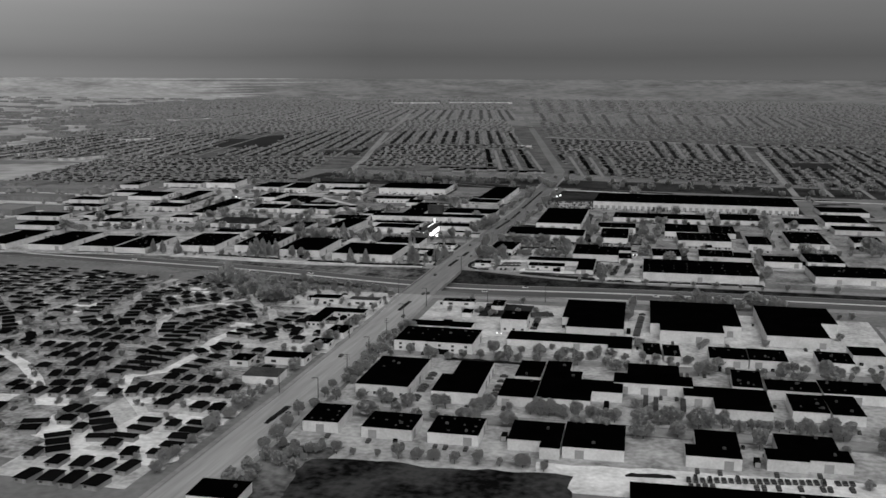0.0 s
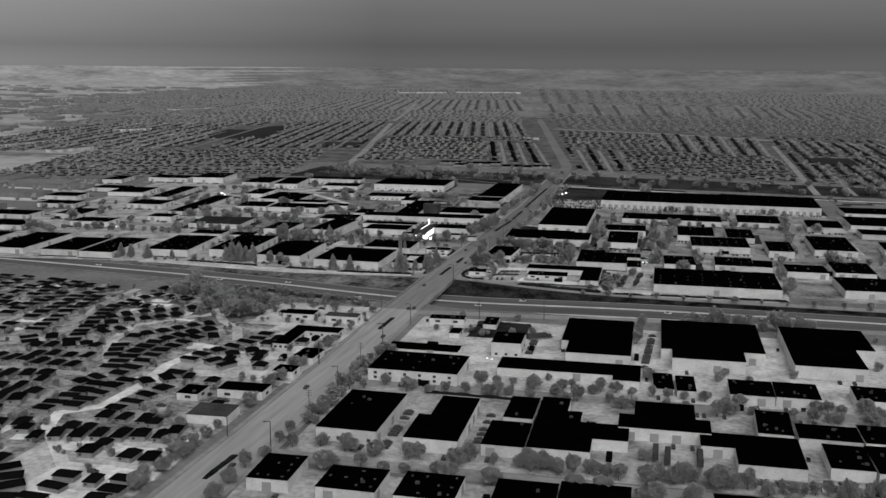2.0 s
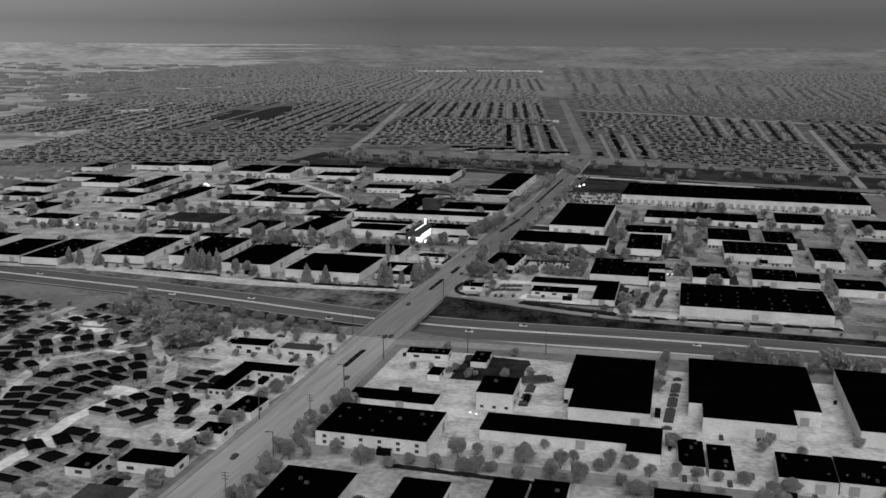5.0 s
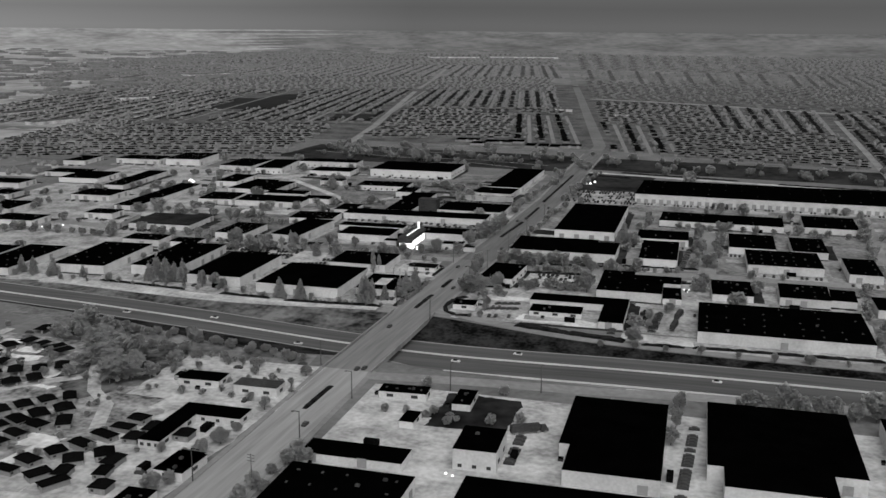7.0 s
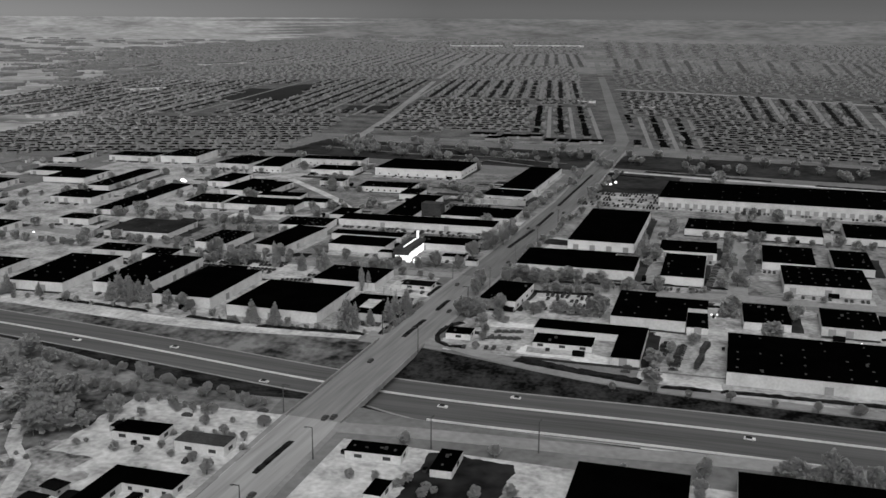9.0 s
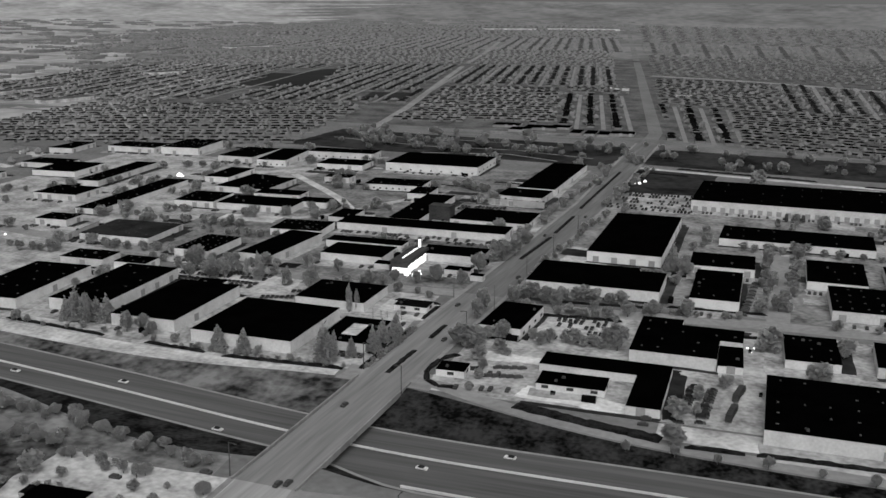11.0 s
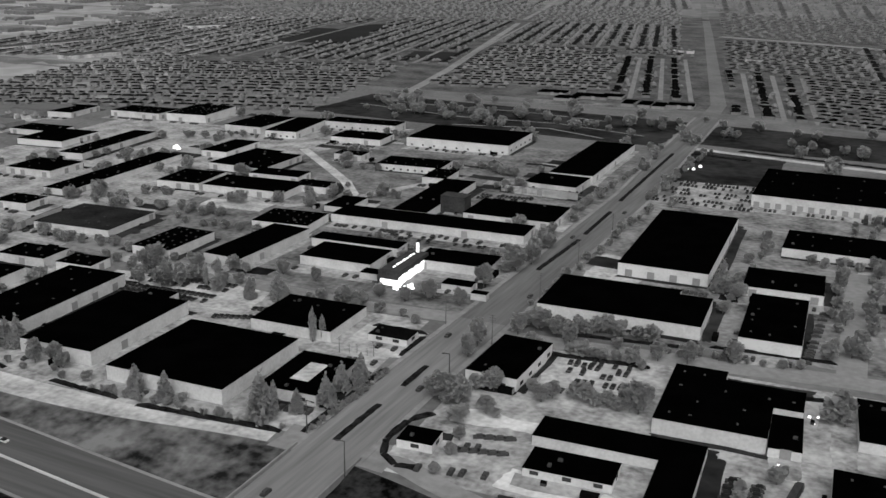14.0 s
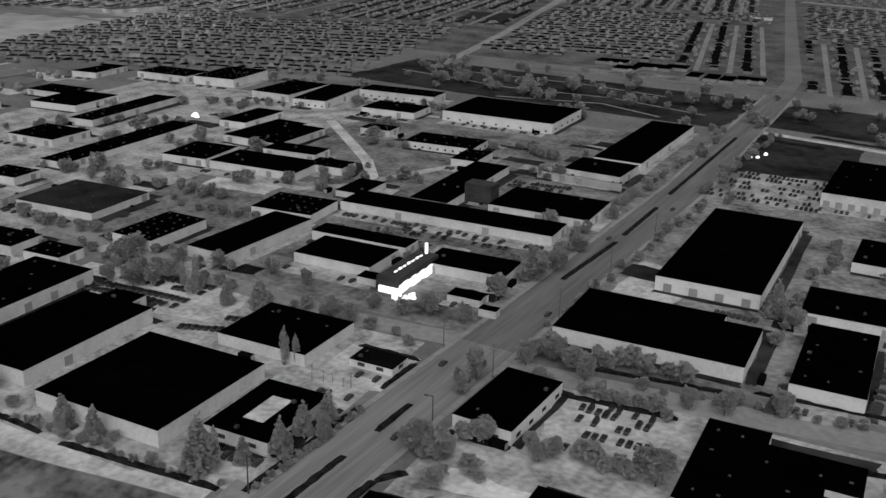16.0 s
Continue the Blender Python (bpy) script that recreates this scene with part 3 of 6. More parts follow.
building("workshop_building", -13.9, 510.3, 5.9, 2.5, [(-13.2, 18.5), (13.4, 18.5), (13.4, -1.1), (19.6, -1.1), (19.6, -17.1), (-19.8, -17.1), (-19.8, -0.3), (-13.2, -0.3)], "mid-sized stepped workshop with pale walls, black flat roof and plain eaves", "workshop", units=0)
building("workshop_building", 20.1, 481.8, 5.2, 2.5, [(-18.0, 16.4), (22.2, 16.4), (22.2, -16.6), (-4.1, -16.6), (-4.1, 0.2), (-18.0, 0.2)], "mid-sized L-shaped workshop with pale walls, black flat roof and plain eaves", "workshop", units=0)
building("workshop_building", 33.2, 517.6, 5.2, 0.4, rect(14.7, 29.7), "small boxy workshop with pale walls, black flat roof dotted with skylights", "workshop", skylights=(2, 4))
building("workshop_building", 55.1, 510.6, 5.2, 2.1, rect(25.8, 17.9), "small boxy workshop with pale walls, black flat roof dotted with skylights", "workshop", skylights=(4, 2))
building("workshop_building", 84.2, 514.0, 5.2, 3.1, rect(31.1, 21.7), "mid-sized boxy workshop with pale walls, black flat roof dotted with skylights", "workshop", skylights=(4, 2))
building("workshop_building", 59.8, 484.0, 5.2, 2.2, rect(16.7, 26.1), "small boxy workshop with pale walls, black flat roof dotted with skylights", "workshop", skylights=(2, 2))
building("workshop_building", 76.0, 484.8, 5.2, 3.5, rect(14.7, 29.3), "small boxy workshop with pale walls, black flat roof and plain eaves", "workshop")
building("workshop_building", 25.4, 564.8, 5.2, 1.8, rect(20.8, 23.7), "small boxy workshop with pale walls, black flat roof dotted with skylights", "workshop", skylights=(3, 2))
building("workshop_building", 46.6, 566.4, 5.2, 1.8, rect(20.5, 23.7), "small boxy workshop with pale walls, black flat roof dotted with skylights", "workshop", skylights=(3, 2))
building("workshop_building", 82.5, 570.5, 5.2, 1.2, rect(18.6, 22.0), "small boxy workshop with pale walls, black flat roof dotted with skylights", "workshop", skylights=(3, 2))
building("workshop_building", 101.9, 588.0, 5.2, 3.0, rect(17.3, 18.9), "small boxy workshop with pale walls, black flat roof and plain eaves", "workshop")
building("workshop_building", -16.8, 568.9, 3.7, 4.9, rect(9.8, 25.1), "small long workshop with pale walls, black flat roof dotted with skylights", "workshop", skylights=(2, 4))
building("workshop_building", -5.8, 568.1, 3.7, 4.3, rect(9.3, 24.0), "small long workshop with pale walls, black flat roof dotted with skylights", "workshop", skylights=(2, 3))
building("workshop_building", -59.1, 408.3, 5.2, 2.5, [(-12.5, 18.5), (10.5, 18.5), (10.5, -12.9), (2.0, -12.9), (2.0, -5.7), (-12.5, -5.7)], "mid-sized L-shaped workshop with pale walls, black flat roof and plain eaves", "workshop")
building("workshop_building", -35.1, 415.1, 5.2, 2.7, rect(26.0, 31.1), "mid-sized boxy workshop with pale walls, black flat roof and plain eaves", "workshop")
building("workshop_building", 12.0, 417.3, 5.2, 2.5, [(-4.4, 16.9), (13.5, 16.9), (13.5, -15.1), (-9.0, -15.1), (-9.0, -1.9), (-4.4, -1.9)], "mid-sized L-shaped workshop with pale walls, black flat roof and plain eaves", "workshop")
building("workshop_building", 42.9, 420.6, 5.2, 2.5, [(-1.8, 16.7), (9.2, 16.7), (9.2, -14.6), (-7.4, -14.6), (-7.4, -2.1), (-1.8, -2.1)], "mid-sized L-shaped workshop with pale walls, black flat roof and plain eaves", "workshop")
building("workshop_building", 62.5, 423.2, 5.2, 2.5, [(-10.2, 15.0), (3.3, 15.0), (3.3, -0.9), (6.9, -0.9), (6.9, -14.1), (-10.2, -14.1)], "mid-sized L-shaped workshop with pale walls, black flat roof and plain eaves", "workshop")
building("workshop_building", -158.3, 414.4, 5.2, 3.5, rect(16.7, 24.3), "small boxy workshop with pale walls, black flat roof dotted with skylights", "workshop", skylights=(3, 4))
building("workshop_building", -126.1, 411.7, 5.2, 1.7, rect(23.2, 21.1), "small boxy workshop with pale walls, black flat roof dotted with skylights", "workshop", skylights=(4, 3))
building("workshop_building", -96.1, 413.0, 5.2, 2.1, rect(22.7, 22.3), "small boxy workshop with pale walls, black flat roof dotted with skylights", "workshop", skylights=(4, 3))
building("warehouse", 33.0, 356.3, 5.2, 3.7, rect(98.5, 30.6), "large long warehouse with pale walls, black flat roof and plain eaves", "warehouse")
building("workshop_building", -168.8, 325.1, 4.4, 3.5, rect(20.0, 16.2), "small boxy workshop with pale walls, black flat roof and plain eaves", "workshop")
building("warehouse", -274.1, 831.6, 6.5, 1.7, rect(54.2, 54.9), "large boxy warehouse with pale walls, black flat roof and plain eaves", "warehouse", units=0)
building("warehouse", -335.1, 842.3, 6.5, 2.6, rect(37.0, 65.2), "large boxy warehouse with pale walls, black flat roof and plain eaves", "warehouse", units=0)
building("warehouse", -385.9, 856.0, 6.5, 3.9, rect(34.2, 72.6), "large boxy warehouse with pale walls, black flat roof dotted with skylights", "warehouse", skylights=(3, 6))
building("warehouse", -438.8, 843.9, 5.9, 6.2, rect(37.1, 69.3), "large boxy warehouse with pale walls, black flat roof dotted with skylights", "warehouse", skylights=(4, 5))
building("warehouse", -491.4, 821.6, 5.2, 4.7, rect(29.5, 67.9), "large long warehouse with pale walls, black flat roof dotted with skylights", "warehouse", skylights=(3, 5))
building("warehouse", -526.2, 817.0, 5.2, 5.3, rect(33.3, 58.8), "large boxy warehouse with pale walls, black flat roof dotted with skylights", "warehouse", skylights=(2, 4))
building("warehouse", -575.9, 821.4, 5.2, 4.3, rect(34.5, 76.6), "large long warehouse with pale walls, black flat roof and plain eaves", "warehouse")
building("warehouse", -628.5, 814.4, 5.2, 4.5, rect(31.4, 79.0), "large long warehouse with pale walls, black flat roof and plain eaves", "warehouse")
building("workshop_building", -262.4, 892.0, 5.2, 2.3, rect(40.4, 34.8), "mid-sized boxy workshop with pale walls, black flat roof dotted with skylights", "workshop", skylights=(3, 2))
building("office_building", -219.2, 891.5, 3.2, 2.0, rect(18.7, 11.6), "small boxy office with pale walls, black flat roof dotted with skylights", "office", skylights=(3, 2), roof_mat=dark_roof)
building("workshop_building", -298.8, 1002.8, 5.2, 3.3, rect(53.8, 13.8), "mid-sized long workshop with pale walls, black flat roof and plain eaves", "workshop", units=0)
building("workshop_building", -293.1, 978.4, 5.2, 2.9, rect(41.8, 27.8), "mid-sized boxy workshop with pale walls, black flat roof and plain eaves", "workshop", units=0)
building("workshop_building", -235.1, 998.4, 5.2, 4.3, rect(41.5, 22.3), "mid-sized boxy workshop with pale walls, black flat roof and plain eaves", "workshop")
building("warehouse", -281.1, 1061.0, 5.2, 4.0, rect(124.7, 24.1), "large long warehouse with pale walls, black flat roof and plain eaves", "warehouse", units=0)
building("warehouse", -305.4, 1120.0, 5.2, 3.7, rect(23.5, 94.5), "large long warehouse with pale walls, black flat roof and plain eaves", "warehouse")
building("warehouse", -242.4, 1107.5, 5.2, 2.7, rect(58.7, 40.8), "large boxy warehouse with pale walls, black flat roof and plain eaves", "warehouse")
building("workshop_building", -249.9, 1169.6, 5.2, -1.0, rect(56.6, 0.0), "small long workshop with pale walls, black flat roof dotted with skylights", "workshop", skylights=(5, 2))
building("warehouse", -244.6, 1288.2, 5.9, 1.3, rect(32.9, 136.0), "large long warehouse with pale walls, black flat roof and plain eaves", "warehouse", units=0)
building("workshop_building", -245.9, 1197.9, 5.9, -0.4, rect(38.3, 34.5), "mid-sized boxy workshop with pale walls, black flat roof and plain eaves", "workshop")
building("office_building", -366.0, 1319.3, 8.0, 2.9, rect(92.1, 67.0), "large boxy office with pale walls, black flat roof and plain eaves", "office", windows=(9, 1), units=0)
building("warehouse", -482.0, 1340.5, 6.7, 5.4, rect(70.9, 25.5), "large long warehouse with pale walls, black flat roof dotted with skylights", "warehouse", skylights=(6, 1), windows=(9, 1))
building("workshop_building", -529.0, 1297.0, 6.4, 9.0, rect(30.0, 74.0), "mid-sized long workshop with pale walls, black flat roof and plain eaves", "workshop", windows=(5, 1))
building("workshop_building", -454.0, 1285.1, 5.2, 5.2, rect(46.4, 31.8), "mid-sized boxy workshop with pale walls, black flat roof and plain eaves", "workshop")
building("warehouse", -570.4, 1298.8, 5.9, 2.2, rect(38.2, 61.7), "large boxy warehouse with pale walls, black flat roof dotted with skylights", "warehouse", skylights=(3, 4))
building("office_building", -364.1, 1206.2, 5.2, 5.8, rect(51.4, 30.3), "mid-sized boxy office with pale walls, black flat roof dotted with skylights", "office", skylights=(6, 2), windows=(9, 1))
building("workshop_building", -525.8, 1191.6, 5.2, 3.8, rect(23.5, 50.3), "mid-sized boxy workshop with pale walls, black flat roof and plain eaves", "workshop")
building("workshop_building", -488.3, 1161.6, 5.2, -0.1, rect(26.2, 62.2), "mid-sized long workshop with pale walls, black flat roof and plain eaves", "workshop")
building("workshop_building", -464.3, 1158.2, 5.2, 2.1, rect(21.8, 57.3), "mid-sized long workshop with pale walls, black flat roof dotted with skylights", "workshop", skylights=(2, 4))
building("workshop_building", -435.2, 1127.2, 5.2, 5.8, rect(39.9, 19.8), "mid-sized boxy workshop with pale walls, black flat roof and plain eaves", "workshop")
building("workshop_building", -483.6, 1087.7, 5.2, 7.7, rect(33.1, 38.4), "mid-sized boxy workshop with pale walls, black flat roof dotted with skylights", "workshop", skylights=(3, 2))
building("warehouse", -430.9, 1089.7, 5.2, 4.9, rect(63.4, 32.7), "large boxy warehouse with pale walls, black flat roof and plain eaves", "warehouse")
building("warehouse", -546.4, 1081.6, 4.4, 5.0, rect(22.1, 130.2), "large long warehouse with pale walls, black flat roof dotted with skylights", "warehouse", skylights=(2, 10))
building("warehouse", -624.2, 1158.6, 5.2, 7.3, rect(21.4, 102.5), "large long warehouse with pale walls, black flat roof dotted with skylights", "warehouse", skylights=(2, 8))
building("workshop_building", -603.6, 1067.7, 5.2, 4.0, rect(40.2, 35.3), "mid-sized boxy workshop with pale walls, black flat roof dotted with skylights", "workshop", skylights=(4, 3))
building("warehouse", -682.1, 1160.0, 5.2, 7.3, rect(44.3, 50.8), "large boxy warehouse with pale walls, black flat roof and plain eaves", "warehouse")
building("workshop_building", -773.8, 1270.8, 5.2, 9.0, rect(27.6, 46.4), "mid-sized boxy workshop with pale walls, black flat roof and plain eaves", "workshop")
building("warehouse", -467.4, 974.9, 4.4, 4.8, rect(53.5, 45.5), "large boxy warehouse with pale walls and dark grey patched roof", "warehouse", skylights=(4, 3), roof_mat=tarred_roof)
building("workshop_building", -499.9, 962.8, 4.4, 9.0, rect(0.0, 43.8), "small long workshop with pale walls, black flat roof and plain eaves", "workshop")
building("workshop_building", -393.3, 957.7, 5.2, 1.3, rect(25.2, 40.8), "mid-sized boxy workshop with pale walls, black flat roof dotted with skylights", "workshop", skylights=(4, 7))
building("workshop_building", -347.6, 974.4, 5.9, -1.0, rect(24.2, 65.9), "mid-sized long workshop with pale walls, black flat roof and plain eaves", "workshop", units=0)
building("workshop_building", -360.4, 1026.6, 5.2, 6.8, rect(37.0, 30.3), "mid-sized boxy workshop with pale walls, black flat roof dotted with skylights", "workshop", skylights=(6, 4))
building("workshop_building", -352.3, 1080.4, 3.7, 3.7, rect(17.4, 29.6), "small boxy workshop with pale walls, black flat roof and plain eaves", "workshop")
building("workshop_building", -97.6, 822.4, 4.0, 2.5, [(-33.8, 22.2), (23.8, 22.2), (23.8, -28.7), (10.0, -28.7), (10.0, 6.5), (-33.8, 6.5)], "mid-sized L-shaped workshop with pale walls, black flat roof and plain eaves", "workshop", units=0)
building("office_building", -113.1, 814.6, 3.2, 3.6, rect(29.6, 15.1), "small boxy office with pale walls, black flat roof dotted with skylights", "office", skylights=(1, 1))
building("office_building", -162.1, 885.6, 5.5, -1.0, rect(21.8, 41.1), "mid-sized boxy office with pale walls, black flat roof dotted with skylights", "office", skylights=(2, 3))
building("warehouse", -70.4, 886.8, 6.0, 2.5, [(-27.3, 21.5), (-7.1, 21.5), (-7.1, 13.5), (22.5, 13.5), (22.5, -4.5), (12.0, -4.5), (12.0, -30.5), (-27.3, -30.5)], "mid-sized stepped warehouse with pale walls, black flat roof dotted with skylights", "warehouse", skylights=(6, 4))
building("workshop_building", -51.9, 869.1, 3.7, 4.6, rect(11.1, 27.1), "small long workshop with pale walls, black flat roof and plain eaves", "workshop")
building("warehouse", -133.8, 980.7, 6.5, 2.5, [(-40.3, 15.3), (-28.0, 15.3), (19.2, 15.3), (19.2, 8.5), (35.0, 8.5), (35.0, -31.5), (-40.3, -31.5)], "mid-sized stepped warehouse with pale walls, black flat roof and plain eaves", "warehouse", units=0)
building("warehouse", -133.1, 1085.7, 7.0, 1.8, rect(46.9, 121.2), "large long warehouse with pale walls, black flat roof and plain eaves", "warehouse", doors=4, units=0)
building("workshop_building", -71.7, 1038.8, 5.2, 3.1, rect(38.3, 33.1), "mid-sized boxy workshop with pale walls, black flat roof and plain eaves", "workshop")
building("workshop_building", -69.1, 977.9, 6.5, 2.5, rect(26.1, 60.7), "mid-sized long workshop with pale walls, black flat roof dotted with skylights", "workshop", skylights=(3, 4))
building("warehouse", 10.5, 816.3, 6.5, 2.3, rect(88.1, 58.7), "large boxy warehouse with pale walls, black flat roof dotted with skylights", "warehouse", skylights=(9, 5))
building("workshop_building", -17.3, 891.6, 4.4, 4.0, rect(24.2, 36.3), "mid-sized boxy workshop with pale walls, black flat roof dotted with skylights", "workshop", skylights=(3, 3))
building("workshop_building", 25.2, 892.9, 5.2, 0.9, rect(29.0, 35.0), "mid-sized boxy workshop with pale walls, black flat roof dotted with skylights", "workshop", skylights=(5, 3))
building("workshop_building", 47.8, 893.7, 4.4, -1.0, rect(14.7, 27.1), "small boxy workshop with pale walls, black flat roof dotted with skylights", "workshop", skylights=(1, 2))
building("warehouse", 15.3, 979.3, 5.9, 3.0, rect(49.2, 48.3), "large boxy warehouse with pale walls, black flat roof dotted with skylights", "warehouse", skylights=(7, 4))
building("workshop_building", 65.5, 970.8, 5.9, 1.8, rect(20.9, 48.3), "mid-sized long workshop with pale walls, black flat roof dotted with skylights", "workshop", skylights=(3, 4))
building("workshop_building", -5.9, 1036.1, 5.2, 1.8, rect(33.1, 50.9), "mid-sized boxy workshop with pale walls, black flat roof dotted with skylights", "workshop", skylights=(3, 3))
building("workshop_building", 34.1, 1035.7, 5.2, 2.1, rect(24.3, 50.0), "mid-sized boxy workshop with pale walls, black flat roof dotted with skylights", "workshop", skylights=(3, 3))
building("warehouse", 6.0, 1254.9, 8.5, 0.5, rect(237.7, 90.6), "large long warehouse with pale walls, black flat roof dotted with skylights", "warehouse", skylights=(16, 3), doors=34, units=0)
building("warehouse", -30.8, 1120.6, 5.2, 0.7, rect(99.1, 40.9), "large long warehouse with pale walls, black flat roof dotted with skylights", "warehouse", skylights=(10, 2))
building("warehouse", 55.1, 1132.8, 5.2, 0.7, rect(41.8, 51.9), "large boxy warehouse with pale walls, black flat roof dotted with skylights", "warehouse", skylights=(6, 2))
building("workshop_building", 117.0, 1118.6, 5.2, -0.5, rect(33.5, 46.9), "mid-sized boxy workshop with pale walls, black flat roof and plain eaves", "workshop")
building("warehouse", 111.0, 1003.3, 5.2, 1.5, rect(35.1, 72.3), "large boxy warehouse with pale walls, black flat roof dotted with skylights", "warehouse", skylights=(3, 3))
building("warehouse", 164.9, 1148.9, 5.2, 1.1, rect(44.4, 60.4), "large boxy warehouse with pale walls, black flat roof and plain eaves", "warehouse")
building("warehouse", 173.7, 1227.2, 5.2, 3.1, rect(53.3, 47.0), "large boxy warehouse with pale walls, black flat roof and plain eaves", "warehouse")
building("workshop_building", 169.0, 1079.8, 5.2, 1.7, rect(46.7, 30.6), "mid-sized boxy workshop with pale walls, black flat roof and plain eaves", "workshop")
building("workshop_building", 166.0, 1003.6, 5.2, -0.3, rect(25.9, 39.5), "mid-sized boxy workshop with pale walls, black flat roof and plain eaves", "workshop")
building("workshop_building", 114.1, 892.3, 5.2, 2.2, rect(29.7, 43.1), "mid-sized boxy workshop with pale walls, black flat roof dotted with skylights", "workshop", skylights=(3, 3))
building("warehouse", 127.3, 828.4, 5.9, 4.3, rect(60.8, 45.6), "large boxy warehouse with pale walls, black flat roof dotted with skylights", "warehouse", skylights=(6, 3))
building("workshop_building", 79.1, 879.2, 5.2, 2.8, rect(30.4, 29.0), "mid-sized boxy workshop with pale walls, black flat roof and plain eaves", "workshop")
building("office_building", -222.8, 603.0, 3.7, 2.5, [(-13.0, 17.4), (16.5, 17.4), (16.5, 5.8), (-3.6, 5.8), (-3.6, -23.1), (-13.0, -23.1)], "mid-sized L-shaped office with pale walls, black flat roof and plain eaves", "office", windows=(3, 1))
building("small_shop", -217.9, 648.5, 4.5, 2.8, rect(21.0, 9.4), "small long shop with pale walls, grey flat roof and plain eaves", "shop", roof_mat=grey_roof)
building("small_shop", -247.7, 651.2, 3.7, 4.6, rect(20.4, 11.2), "small boxy shop with pale walls, black flat roof dotted with skylights", "shop", skylights=(5, 2))
building("small_shop", -207.9, 568.8, 3.7, 1.1, rect(10.3, 14.6), "small boxy shop with pale walls, black flat roof and plain eaves", "shop")
building("small_shop", -208.4, 537.7, 3.7, 1.9, rect(11.1, 11.0), "small boxy shop with pale walls, black flat roof dotted with skylights", "shop", skylights=(2, 1))
building("small_shop", -207.8, 566.3, 3.7, -1.0, rect(12.2, 17.1), "small boxy shop with pale walls, black flat roof and plain eaves", "shop")
building("office_building", -215.2, 502.6, 4.4, 3.0, rect(23.4, 12.2), "small boxy office with pale walls, black flat roof and plain eaves", "office")
building("small_shop", -238.5, 494.0, 3.7, 2.3, rect(10.9, 13.2), "small boxy shop with pale walls, black flat roof and plain eaves", "shop")
building("workshop_building", -214.3, 468.6, 4.4, 4.9, rect(19.2, 15.9), "small boxy workshop with pale walls, grey flat roof and plain eaves", "workshop", roof_mat=grey_roof)
building("office_building", -153.4, 663.9, 3.7, 5.6, rect(21.9, 9.5), "small long office with pale walls, black flat roof dotted with skylights", "office", skylights=(4, 1))
building("small_shop", -125.3, 663.9, 3.2, 4.2, rect(8.2, 17.9), "small boxy shop with pale walls, black flat roof dotted with skylights", "shop", skylights=(1, 2))
building("small_shop", -141.1, 635.6, 3.2, 1.6, rect(6.3, 12.0), "small boxy shop with pale walls, black flat roof and plain eaves", "shop")
# courtyard office, plant tower and extra yard buildings
court_office = building("office_building", -228, 837, 4.5, 3, rect(25, 36), "low courtyard office with black flat roof and pale patio", "office", units=3)
part("patio", mesh_of("patio", *box_data([(-4, -8.5, 4.5, 4, 8.5, 4.56)]), bright_lot), court_office, "pale patio")
building("plant_tower", -284, 1104, 11, 2, rect(17, 11), "grey windowless plant tower above a black roof", "tower", roof_mat=grey_roof, units=0, wall_material=grey_roof)
for bx, by, bw, bd in ((-268, 961, 10, 8), (-220, 965, 16, 9), (-205, 956, 8, 5)):
    building("shed", bx, by, 3.6, 3, rect(bw, bd), "small dark-roofed shed beside the furnace plant", "shed", units=0)


building("stand_hall", -706, 1297, 6, 4, rect(56, 34), "wide hall with cluttered dark roof beside houses", "hall", skylights=(9, 5), units=6)
building("stand_hall", -652, 1316, 7.5, 8, rect(42, 60), "wide hall with pale wall and cluttered dark roof", "hall", skylights=(6, 7), units=6)
building("small_shop", -167, 811, 3.4, 5, rect(13, 11), "small dark-roofed corner restaurant behind a curved hedge", "shop", units=3)
for bx, by, bw, bd in ((-722, 1180, 46, 28), (-735, 1100, 40, 30), (-700, 1040, 44, 26), (-700, 960, 50, 30), (-640, 985, 30, 40), (-590, 940, 40, 26), (-660, 900, 44, 30), (-425, 1215, 24, 16), (-330, 1180, 18, 30), (-395, 1110, 26, 18), (-540, 985, 26, 20), (-445, 905, 30, 20), (-410, 905, 22, 16), (-340, 880, 16, 12)):
    building("workshop_building", bx, by, 5, 5, rect(bw, bd), "plain workshop with pale walls and black flat roof", "workshop", skylights=(3, 2), units=1)


